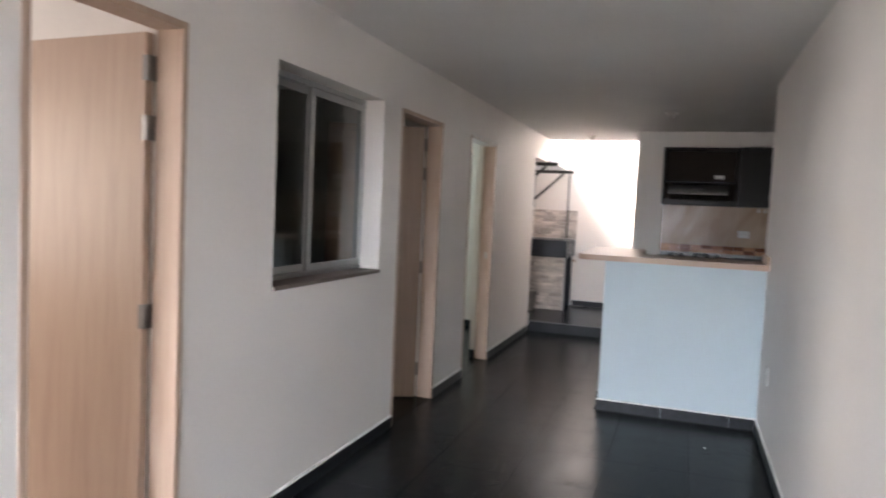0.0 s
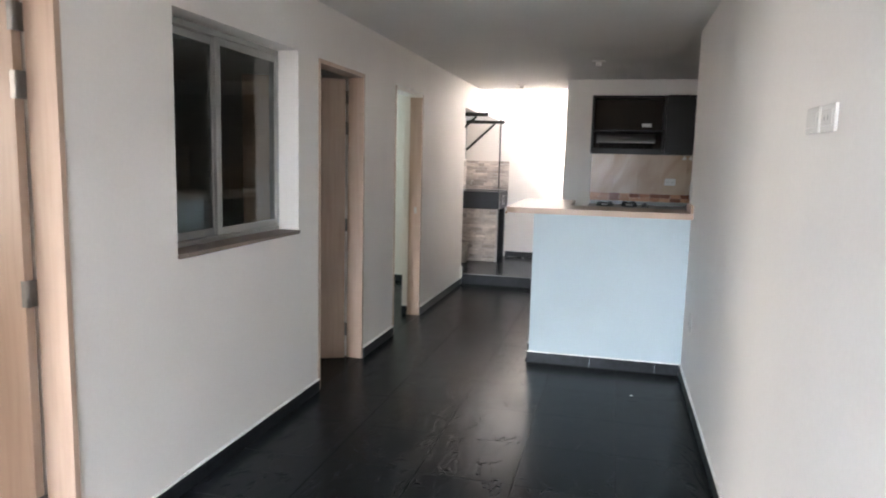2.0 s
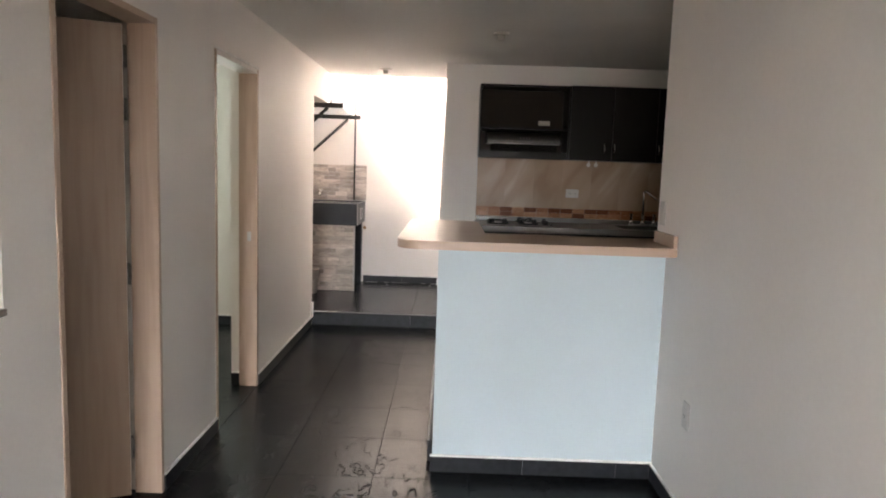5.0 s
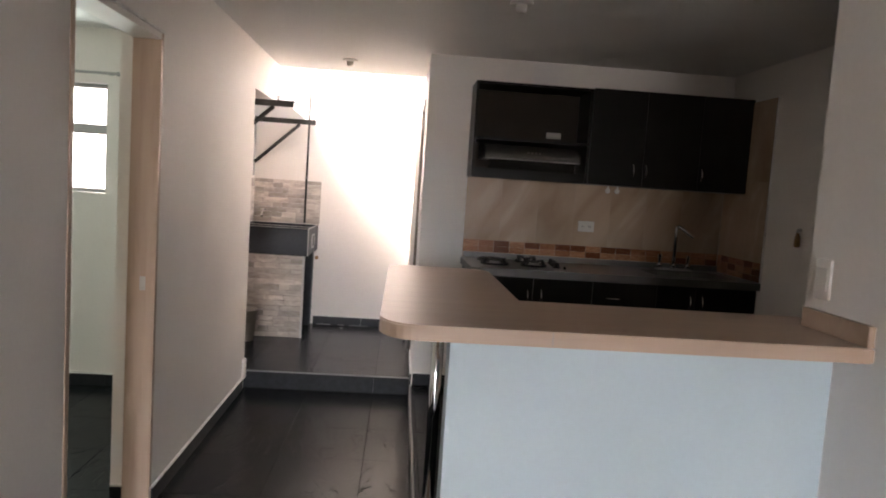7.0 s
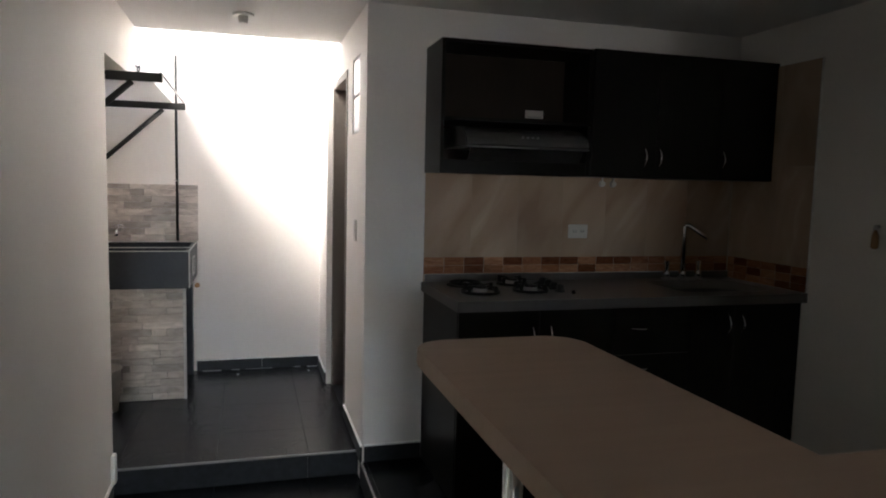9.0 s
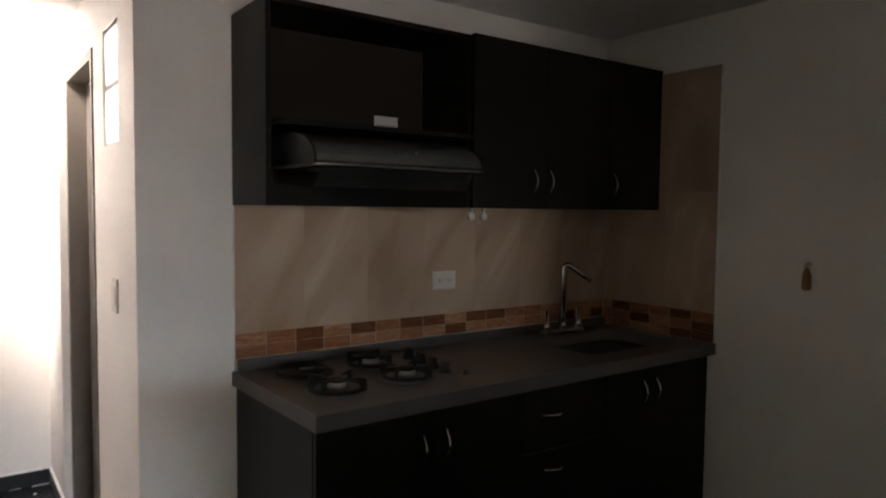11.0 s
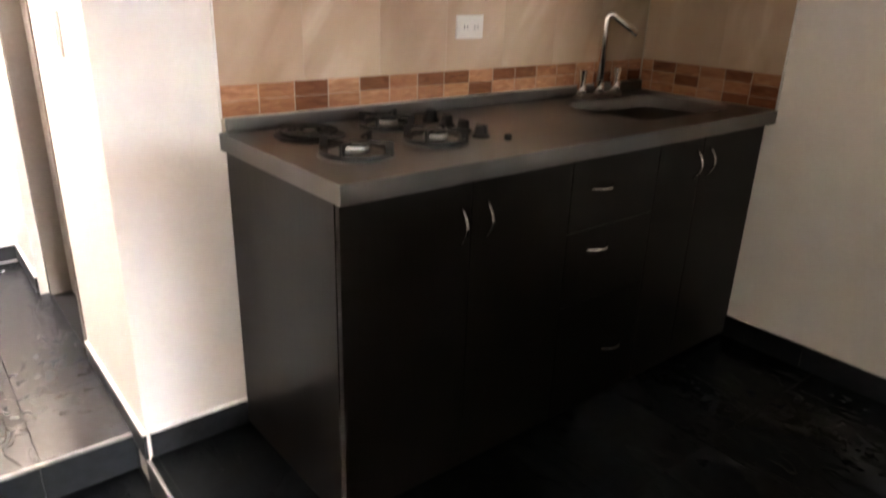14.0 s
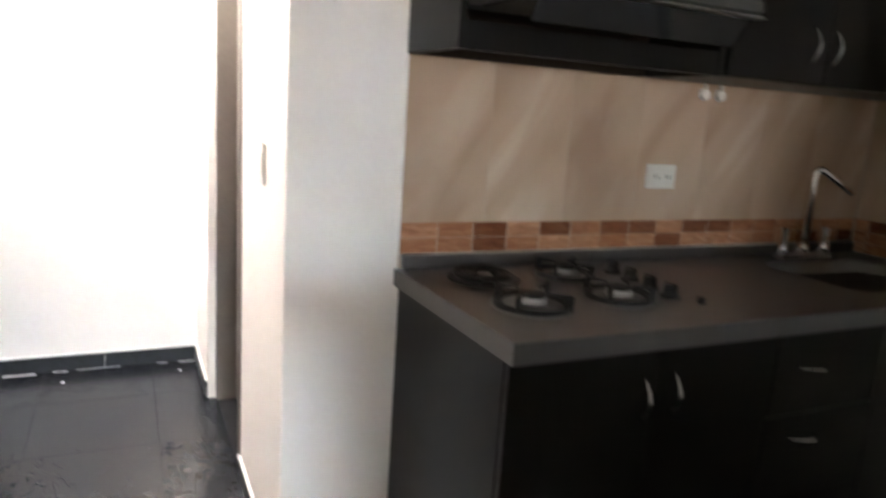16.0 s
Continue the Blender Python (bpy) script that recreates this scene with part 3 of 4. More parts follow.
part("pane", solid(-1.97, 7.977, 1.338, -0.96, 7.982, 1.70), GLASS, bed_win).visible_shadow = False
part("pane", solid(-1.97, 7.977, 1.765, -0.96, 7.982, 2.002), GLASS, bed_win).visible_shadow = False

rod = thing("curtain_rod", "thin grey metal curtain rod above the bedroom window", "curtain rod")
part("pole", tube(bmesh.new(), [(-2.12, 7.845, 2.09), (-0.84, 7.845, 2.09)], 0.009, 10), ALU, rod)
for x in (-2.12, -0.84):
    part("finial", tube(bmesh.new(), [(x - 0.012, 7.845, 2.09), (x, 7.845, 2.09), (x + 0.012, 7.845, 2.09)], [0.012, 0.016, 0.012], 10), ALU, rod)
for x in (-2.06, -0.9):
    part("bracket", solid(x - 0.008, 7.854, 2.082, x + 0.008, 7.9, 2.098), ALU, rod)

# ---- bathroom doorway and glass blocks ----
bath = thing("bathroom_door", "taupe door with a dark frame in the laundry passage", "door", kind="structure")
part("jamb", solid(XP - 0.006, 9.205, ZY, XP + 0.125, 9.239, 2.17, 0.002), TAUPE, bath)
part("jamb", solid(XP - 0.006, 8.561, ZY, XP + 0.125, 8.590, 2.17, 0.002), TAUPE, bath)
part("head", solid(XP - 0.006, 8.591, 2.13, XP + 0.125, 9.204, 2.169, 0.002), TAUPE, bath)
part("leaf", solid(XP + 0.075, 8.592, ZY + 0.005, XP + 0.11, 9.203, 2.128, 0.002), TAUPE, bath)
blocks = thing("glass_blocks", "two clear glass blocks set in the passage wall", "glass block", kind="structure")
for a, b in ((1.79, 1.982), (1.99, 2.182)):
    part("glass_block", solid(XP + 0.004, 8.114, a, XP + 0.1, 8.356, b, 0.012), FROST, blocks)

# ---- breakfast bar ----
half_wall = structure("half_wall", solid(1.197, 5.0, -0.05, XR, 5.12, 1.114), BLUE, "pale blue painted half wall under the breakfast bar, daylight's blue added to its colour", "wall")
skirting(thing("baseboard", "dark slate tile baseboard along the pale blue half wall", "baseboard", kind="structure"), "y", 5.0, -1, 1.187, XR, -0.006, 0.078, piece=0.455)


def arc(cx, cy, r, a0, a1, n=8):
    return [(cx + r * math.cos(radians(a0 + (a1 - a0) * k / n)), cy + r * math.sin(radians(a0 + (a1 - a0) * k / n))) for k in range(n + 1)]


BX0, BX1, BY0, BY1, BYE = 1.005, 1.426, 4.84, 5.305, 6.112
bar = thing("breakfast_bar", "L-shaped wood laminate breakfast bar with rounded corners on a chrome post", "bar counter")
outline = arc(BX0 + 0.1, BY0 + 0.1, 0.1, 180, 270) + [(XR, BY0), (XR, 5.162), (XR + 0.07, 5.162), (XR + 0.07, BY1), (BX1, BY1)] + arc(BX1 - 0.08, BYE - 0.08, 0.08, 0, 90) + arc(BX0 + 0.08, BYE - 0.08, 0.08, 90, 180)
bt = prism(bmesh.new(), outline, 1.115, 1.155)
bmesh.ops.bevel(bt, geom=[e for e in bt.edges if abs(e.verts[0].co.z - e.verts[1].co.z) < 1e-6], offset=0.004, segments=2, affect="EDGES")
part("top", bt, BARTOP, bar)
part("upstand", solid(XR - 0.02, BY0 + 0.002, 1.156, XR - 0.0005, 5.14, 1.212, 0.002), BARTOP, bar, "narrow wood laminate upstand against the wall")
part("edge_joint", solid(1.437, BY0 - 0.0008, 1.117, 1.4385, BY0 + 0.002, 1.153), GREYLINE, bar, "fine joint in the edge band")
part("post", tube(bmesh.new(), [(1.228, 5.98, ZK + 0.012), (1.228, 5.98, 1.114)], 0.025, 20), CHROME, bar, "polished chrome support post")
part("post_flange", tube(bmesh.new(), [(1.228, 5.98, ZK), (1.228, 5.98, ZK + 0.012)], 0.045, 20), CHROME, bar, "round chrome floor flange")


# ---- kitchen: base units ----
def bow_handle(parent, x, y, z, length, upright):
    n = 9
    pts = []
    for k in range(n):
        u = k / (n - 1)
        off = -0.026 * math.sin(math.pi * u) - 0.001
        s = (u - 0.5) * length
        pts.append((x, y + off, z + s) if upright else (x + s, y + off, z))
    return part("handle", tube(bmesh.new(), pts, [0.003 + 0.0018 * math.sin(math.pi * k / (n - 1)) for k in range(n)], 8), HANDLE, parent, "curved chrome bow handle")


YFR = 7.312
UX0 = 1.497


def out_of_square(bm):
    """The free end of the run leans a little towards the passage at its back."""
    for v in bm.verts:
        if v.co.x < 1.53:
            v.co.x -= 0.012 * (v.co.y - 7.3) / (YK - 7.3)
    return bm


def base_unit(label, x0, x1, fronts):
    u = thing("base_cabinet", label, "cabinet", "kitchen base cabinets")
    part("body", out_of_square(solid(x0, YFR + 0.019, ZK, x1, YK - 0.001, 0.991)), WENGE, u)
    for name, a, b, c, d, hx, hz, upright in fronts:
        f = part(name, solid(a + 0.0015, YFR, c + 0.0015, b - 0.0015, YFR + 0.0175, d - 0.0015, 0.0012), WENGE, u)
        bow_handle(f, hx, YFR, hz, 0.1, upright)
    return u


ZB0, ZB1 = ZK + 0.015, 0.984
base_unit("dark wenge two-door cabinet under the hob", UX0, 2.245, [("door", UX0, 1.875, ZB0, ZB1, 1.841, 0.866, True), ("door", 1.875, 2.245, ZB0, ZB1, 1.925, 0.871, True)])
base_unit("dark wenge cabinet with three drawers", 2.246, 2.65, [("drawer", 2.246, 2.65, 0.76, ZB1, 2.378, 0.885, False), ("drawer", 2.246, 2.65, 0.52, 0.76, 2.387, 0.695, False),
                                                                 ("drawer", 2.246, 2.65, ZB0, 0.52, 2.516, 0.317, False)])
base_unit("dark wenge two-door cabinet under the sink", 2.651, XK - 0.002, [("door", 2.651, 2.897, ZB0, ZB1, 2.858, 0.889, True), ("door", 2.897, XK - 0.002, ZB0, ZB1, 2.935, 0.889, True)])

SX0, SX1, SY0, SY1 = 2.66, 3.215, 7.39, 7.775
HX0, HX1, HY0, HY1 = 1.535, 2.11, 7.385, 7.835
top = thing("countertop", "dull stainless steel countertop with folded front edge and upstand", "countertop")


def slab_with_hole(x0, x1, y0, y1, z0, z1, a, b, c, d):
    bm = bmesh.new()
    for q in ((x0, y0, x1, c), (x0, d, x1, y1), (x0, c, a, d), (b, c, x1, d)):
        box(bm, q[0], q[1], z0, q[2], q[3], z1)
    bmesh.ops.remove_doubles(bm, verts=bm.verts, dist=1e-5)
    return bm


CT0, CT1 = 0.992, 1.034
part("slab", out_of_square(slab_with_hole(UX0 - 0.012, XK - 0.001, 7.28, YK - 0.001, CT0, CT1, SX0, SX1, SY0, SY1)), TOP, top)
part("front_edge", solid(UX0 - 0.0125, 7.277, CT0 - 0.004, XK - 0.001, 7.2795, CT1 - 0.001), TOPEDGE, top, "folded steel front edge")
part("end_edge", out_of_square(solid(UX0 - 0.0155, 7.277, CT0 - 0.004, UX0 - 0.0128, YK - 0.001, CT1 - 0.001)), TOPEDGE, top, "folded steel end edge")
part("upstand", solid(UX0 - 0.012, YK - 0.022, CT1 + 0.0005, XK - 0.002, YK - 0.002, 1.072, 0.003), TOP, top)

# sink
bowl = thing("kitchen_sink", "stainless steel kitchen sink bowl set in the countertop", "sink")
bm = bmesh.new()


def rr(x0, x1, y0, y1, r, z, n=6):
    o = arc(x1 - r, y1 - r, r, 0, 90, n) + arc(x0 + r, y1 - r, r, 90, 180, n) + arc(x0 + r, y0 + r, r, 180, 270, n) + arc(x1 - r, y0 + r, r, 270, 360, n)
    return [bm.verts.new((x, y, z)) for x, y in o]


loops = [rr(SX0 - 0.002, SX1 + 0.002, SY0 - 0.002, SY1 + 0.002, 0.004, CT1 + 0.0004), rr(SX0 + 0.008, SX1 - 0.008, SY0 + 0.008, SY1 - 0.008, 0.06, CT1 + 0.0001),
         rr(SX0 + 0.014, SX1 - 0.014, SY0 + 0.014, SY1 - 0.014, 0.08, CT1 - 0.004), rr(SX0 + 0.02, SX1 - 0.02, SY0 + 0.02, SY1 - 0.02, 0.08, CT1 - 0.016),
         rr(SX0 + 0.026, SX1 - 0.026, SY0 + 0.026, SY1 - 0.026, 0.08, CT1 - 0.056), rr(SX0 + 0.036, SX1 - 0.036, SY0 + 0.036, SY1 - 0.036, 0.08, CT1 - 0.076),
         rr(SX0 + 0.062, SX1 - 0.062, SY0 + 0.062, SY1 - 0.062, 0.06, CT1 - 0.085), rr(SX0 + 0.17, SX1 - 0.17, SY0 + 0.13, SY1 - 0.13, 0.03, CT1 - 0.089)]
rim = bmesh.new()
edge = [[rim.verts.new(v.co) for v in loop] for loop in loops[:2]]
for k in range(len(edge[0])):
    rim.faces.new((edge[0][k], edge[0][(k + 1) % len(edge[0])], edge[1][(k + 1) % len(edge[0])], edge[1][k]))
bm.verts.ensure_lookup_table()
for v in loops[0]:
    bm.verts.remove(v)
for a, b in zip(loops[1:], loops[2:]):
    for k in range(len(a)):
        f = bm.faces.new((a[k], a[(k + 1) % len(a)], b[(k + 1) % len(a)], b[k]))
        f.smooth = True
bm.faces.new(loops[-1])
part("bowl", bm, BOWL, bowl)
part("flange", rim, TOP, bowl, "flat steel flange level with the worktop")
part("drain", ring(bmesh.new(), (SX0 + SX1) / 2, (SY0 + SY1) / 2, CT1 - 0.087, 0.035, 0.005), CHROME, bowl, "chrome drain ring")

tap = thing("kitchen_tap", "chrome gooseneck mixer tap with two side handles", "tap")
TX, TY, TZ = 2.942, 7.815, CT1
part("base_bar", solid(TX - 0.12, TY - 0.022, TZ + 0.0005, TX + 0.12, TY + 0.022, TZ + 0.012, 0.004), STEEL, tap)
neck = [(TX, TY, TZ + 0.012), (TX, TY, TZ + 0.285)]
for k in range(1, 8):
    a = math.pi * (1 - k / 7 * 0.74)
    off = 0.016 * (1 + math.cos(a))
    neck.append((TX + off * 0.8, TY - off * 0.6, TZ + 0.285 + 0.016 * math.sin(a)))
way = (Vector(neck[-1]) - Vector(neck[-2])).normalized()
neck.append(tuple(Vector(neck[-1]) + 0.115 * way))
part("spout", tube(bmesh.new(), neck, [0.0135] * (len(neck) - 1) + [0.012], 14), CHROME, tap)
part("collar", tube(bmesh.new(), [(TX, TY, TZ + 0.012), (TX, TY, TZ + 0.05)], 0.019, 14), CHROME, tap)
for s in (-0.1, 0.1):
    part("handle", tube(bmesh.new(), [(TX + s, TY, TZ + 0.011), (TX + s, TY, TZ + 0.05), (TX + s, TY, TZ + 0.052), (TX + s, TY, TZ + 0.105)], [0.02, 0.018, 0.012, 0.016], 12), CHROME, tap, "chrome tap handle")

# hob
hob = thing("gas_hob", "steel hob with three gas burners and one electric coil", "hob")


def dish(bm, x, y, z, radii, heights, seg=32):
    """A turned shape: rings of these radii at these heights, closed inside."""
    rows = [[bm.verts.new((x + q * math.cos(2 * math.pi * k / seg), y + q * math.sin(2 * math.pi * k / seg), z + h)) for k in range(seg)] for q, h in zip(radii, heights)]
    for a, b in zip(rows, rows[1:]):
        for k in range(seg):
            bm.faces.new((a[k], a[(k + 1) % seg], b[(k + 1) % seg], b[k])).smooth = True
    bm.faces.new(rows[0][::-1]), bm.faces.new(rows[-1])
    return bm


HZ = CT1 + 0.0006
for bx, by, q in ((1.897, 7.722, 0.082), (1.652, 7.488, 0.094), (1.905, 7.503, 0.088)):
    rim = part("burner_rim", dish(bmesh.new(), bx, by, HZ, (q + 0.002, q + 0.002, q - 0.002), (0, 0.0025, 0.003)), GREYSTEEL, hob, "thin steel burner rim")
    pan = part("drip_pan", dish(bmesh.new(), bx, by, HZ + 0.0034, (q - 0.003, q - 0.004, q - 0.008, q - 0.022), (0, 0.008, 0.009, 0.0035)), IRON, hob, "black enamel drip pan")
    part("inner_dish", dish(bmesh.new(), bx, by, HZ + 0.0073, (q - 0.026, q - 0.03, 0.036), (0, 0.0012, 0.0008)), GREYSTEEL, pan, "dull steel inner dish")
    part("burner", dish(bmesh.new(), bx, by, HZ + 0.009, (0.033, 0.032, 0.03, 0.028), (0, 0.014, 0.016, 0.0162), 24), STEEL, hob, "steel burner head")
    part("burner_cap", dish(bmesh.new(), bx, by, HZ + 0.0256, (0.031, 0.031, 0.028, 0.015), (0, 0.004, 0.006, 0.0065), 24), IRON, hob, "black burner cap")
    tv = bmesh.new()
    for k in range(4):
        a = math.pi * 0.2 + k * math.pi / 2
        c_, s_ = math.cos(a), math.sin(a)
        fin = [(q * 1.0, 0.004), (q * 1.02, 0.037), (q * 0.94, 0.042), (q * 0.36, 0.039), (q * 0.36, 0.034), (q * 0.78, 0.033), (q * 0.82, 0.008)]
        sides = [[tv.verts.new((bx + d * c_ - e * s_, by + d * s_ + e * c_, HZ + h)) for d, h in fin] for e in (-0.003, 0.003)]
        tv.faces.new(sides[0][::-1]), tv.faces.new(sides[1])
        for m in range(len(fin)):
            tv.faces.new((sides[0][m], sides[0][(m + 1) % len(fin)], sides[1][(m + 1) % len(fin)], sides[1][m]))
    bmesh.ops.recalc_face_normals(tv, faces=tv.faces)
    ring(tv, bx, by, HZ + 0.012, q - 0.007, 0.004, 28, 6)
    part("trivet", tv, IRON, hob, "black cast iron trivet")
# electric coil plate
EX, EY, EQ = 1.66, 7.735, 0.094
part("burner_rim", dish(bmesh.new(), EX, EY, HZ, (EQ + 0.002, EQ + 0.002, EQ - 0.003), (0, 0.004, 0.005)), IRON, hob, "black coil plate rim")
coil = bmesh.new()
tube(coil, [(EX + (0.026 + 0.054 * k / 110) * math.cos(k * 2 * math.pi / 30), EY + (0.026 + 0.054 * k / 110) * math.sin(k * 2 * math.pi / 30), HZ + 0.0135) for k in range(111)], 0.0058, 8)
part("coil", coil, IRON, hob, "black electric heating coil")
part("coil_centre", dish(bmesh.new(), EX, EY, HZ + 0.0055, (0.019, 0.019, 0.016), (0, 0.008, 0.0095), 20), STEEL, hob, "steel centre cap of the coil")
for k in range(4):
    kx, ky = 2.068 - 0.006 * k, 7.735 - 0.083 * k
    kn = tube(bmesh.new(), [(kx, ky, CT1 + 0.0006), (kx, ky, CT1 + 0.008), (kx, ky, CT1 + 0.009), (kx, ky, CT1 + 0.03), (kx, ky, CT1 + 0.034)], [0.025, 0.024, 0.019, 0.0165, 0.013], 16)
    box(kn, kx - 0.0055, ky - 0.021, CT1 + 0.012, kx + 0.0055, ky + 0.021, CT1 + 0.037, 0.005)
    part("knob", kn, KNOB, hob, "black control knob")
part("igniter_button", solid(2.078, 7.408, CT1 + 0.0006, 2.093, 7.425, CT1 + 0.018, 0.003), KNOB, hob)

# ---- kitchen: wall units and hood ----
WX0, WX1, WY0, WZ0, WZ1 = 1.472, XK - 0.002, 7.588, 1.583, 2.188
SPL = 2.225
wu = thing("wall_cabinet", "open dark wenge wall unit with a shelf over the hood", "wall cabinet", "kitchen wall cabinets")
t_ = 0.016
part("side_panel", solid(WX0, WY0, WZ0, WX0 + t_, YK - 0.012, WZ1), WENGE, wu)
part("side_panel", solid(SPL - t_, WY0, WZ0, SPL, YK - 0.012, WZ1), WENGE, wu)
part("top_panel", solid(WX0 + t_ + 0.0005, WY0, WZ1 - t_, SPL - t_ - 0.0005, YK - 0.012, WZ1), WENGE, wu)
part("back_panel", solid(WX0 + t_ + 0.0005, YK - 0.02, WZ0, SPL - t_ - 0.0005, YK - 0.012, WZ1 - t_ - 0.0005), WENGE_IN, wu)
part("bottom_rail", solid(WX0 + t_ + 0.0005, WY0 + 0.004, WZ0, SPL - t_ - 0.0005, WY0 + 0.02, WZ0 + 0.06), WENGE, wu)
sh = prism(bmesh.new(), arc(WX0 + t_ + 0.05, WY0 - 0.0, 0.05, 180, 270) + [(SPL - t_ - 0.001, WY0 - 0.05), (SPL - t_ - 0.001, YK - 0.021), (WX0 + t_ + 0.001, YK - 0.021)], 1.818, 1.834)
part("shelf", sh, WENGE, wu, "dark shelf with a rounded corner")
part("paper_sticker", solid(1.995, YK - 0.0215, 1.876, 2.095, YK - 0.0202, 1.916), PLASTIC, wu, "white printed sticker")
part("sticker_print", solid(2.005, YK - 0.0222, 1.881, 2.085, YK - 0.0217, 1.885), GREYLINE, wu)

du = thing("wall_cabinet", "dark wenge wall cabinet with three doors", "wall cabinet", "kitchen wall cabinets")
part("body", solid(SPL + 0.001, WY0 + 0.0005, WZ0, WX1, YK - 0.012, WZ1), WENGE, du)
for a, b, hx in ((SPL + 0.001, 2.582, 2.514), (2.582, 2.95, 2.597), (2.95, WX1, 2.966)):
    d = part("door", solid(a + 0.0015, WY0 - 0.018, WZ0 + 0.001, b - 0.0015, WY0, WZ1 + 0.004, 0.0012), WENGE, du)
    bow_handle(d, hx, WY0 - 0.018, 1.685, 0.1, True)

hood = thing("range_hood", "curved dark steel range hood with a smoked glass visor", "range hood")
prof = [(7.755, 1.70), (7.40, 1.70), (7.39, 1.708)] + [(7.39 + 0.18 * (1 - math.cos(radians(a))), 1.708 + 0.086 * math.sin(radians(a))) for a in (12, 24, 36, 48, 60, 72, 84, 90)] + [(7.755, 1.794)]
hb = extrude_x(bmesh.new(), prof, 1.538, 2.118)
part("body", hb, HOODMAT, hood)
part("mounting_box", solid(1.57, 7.7555, 1.705, 2.09, YK - 0.0205, 1.79), BLACK, hood, "black mounting box at the back")
part("front_lip", solid(1.536, 7.384, 1.694, 2.12, 7.41, 1.6995, 0.002), STEEL, hood, "bright steel front lip")
end = [(y - (0.003 if y < 7.5 else 0), z) for y, z in prof]
part("end_cap", extrude_x(bmesh.new(), end, 1.532, 1.5375), BLACK, hood)
part("end_cap", extrude_x(bmesh.new(), end, 2.1185, 2.124), BLACK, hood)
part("visor", extrude_x(bmesh.new(), [(7.405, 1.693), (7.41, 1.693), (7.455, 1.636), (7.45, 1.636)], 1.56, 2.10), VISOR, hood, "smoked glass visor")
part("filter", solid(1.60, 7.5, 1.694, 2.06, 7.74, 1.6995), IRON, hood, "grey grease filter")
for k in range(4):
    part("button", tube(bmesh.new(), [(1.80 + k * 0.024, 7.412, 1.739), (1.80 + k * 0.024, 7.3985, 1.744)], 0.005, 8), STEEL, hood, "small chrome button")

# ---- kitchen: sockets and switches ----
def plate(name, label, axis, at, side, u0, u1, z0, z1, rockers=2, socket=False):
    p = thing(name, label, "socket" if socket else "switch")

    def bx(d0, d1, a, b, c, d, bev):
        lo, hi = sorted((at + side * d0, at + side * d1))
        return solid(lo, a, c, hi, b, d, bev) if axis == "x" else solid(a, lo, c, b, hi, d, bev)

    part("cover_plate", bx(0.0, 0.008, u0, u1, z0, z1, 0.003), PLASTIC, p)
    w = (u1 - u0) * 0.8 / rockers
    for k in range(rockers):
        a = u0 + (u1 - u0) * 0.1 + k * w + 0.002
        b = a + w - 0.004
        r = part("outlet" if socket else "rocker", bx(0.0082, 0.0115, a, b, z0 + (z1 - z0) * 0.22, z1 - (z1 - z0) * 0.22, 0.0012), PLASTIC, p)
        if socket:
            for s in (0.32, 0.62):
                part("slot", bx(0.0116, 0.0121, a + (b - a) * s, a + (b - a) * s + 0.003, (z0 + z1) / 2 - 0.006, (z0 + z1) / 2 + 0.006, 0), KNOB, r)
    return p


plate("wall_socket", "white double socket on the marble backsplash", "y", YK - 0.009, -1, 2.268, 2.38, 1.258, 1.331, 2, True)
plate("light_switch", "white switch plate on the living room wall", "x", XR, -1, 2.012, 2.135, 1.564, 1.634, 1)
plate("wall_socket", "white socket plate beside the living room switch", "x", XR, -1, 1.872, 1.995, 1.562, 1.632, 1, True)
plate("wall_socket", "white low socket near the half wall", "x", XR, -1, 4.54, 4.61, 0.42, 0.535, 1, True)
plate("light_switch", "white switch plate over the bar", "x", XR, -1, 5.045, 5.115, 1.245, 1.36, 1)
plate("light_switch", "white switch plate in the laundry passage", "x", XP, -1, 8.15, 8.225, 1.215, 1.33, 1)
for x in (2.455, 2.52):
    pl = thing("wall_plug", "small white capped outlet under the wall cabinets", "plug")
    part("cap", tube(bmesh.new(), [(x, YK - 0.009, 1.55), (x, YK - 0.024, 1.55)], [0.018, 0.015], 12), PLASTIC, pl)
    part("pin", tube(bmesh.new(), [(x, YK - 0.016, 1.5665), (x, YK - 0.016, 1.582)], 0.006, 8), PLASTIC, pl)
peg = thing("wall_hook", "ochre plastic pendant hanging from a small wall hook", "hook")
part("hook", tube(bmesh.new(), [(XK, 6.91, 1.39), (XK - 0.02, 6.91, 1.39), (XK - 0.024, 6.91, 1.375)], 0.008, 8), STEEL, peg)
part("pendant", tube(bmesh.new(), [(XK - 0.02, 6.91, 1.376), (XK - 0.018, 6.91, 1.35), (XK - 0.018, 6.91, 1.30), (XK - 0.018, 6.91, 1.292)], [0.006, 0.015, 0.017, 0.01], 10), OCHRE, peg, "ochre plastic pendant")


def lampholder(x, y):
    l_ = thing("ceiling_lampholder", "white ceramic ceiling lampholder without a bulb", "lampholder", "ceiling lampholders")
    part("rose", tube(bmesh.new(), [(x, y, ZC), (x, y, ZC - 0.008), (x, y, ZC - 0.012)], [0.055, 0.055, 0.045], 20), PLASTIC, l_)
    part("socket", tube(bmesh.new(), [(x, y, ZC - 0.0125), (x, y, ZC - 0.046), (x, y, ZC - 0.049)], [0.026, 0.023, 0.017], 16), PLASTIC, l_)


lampholder(0.604, 8.36)
lampholder(1.549, 6.48)

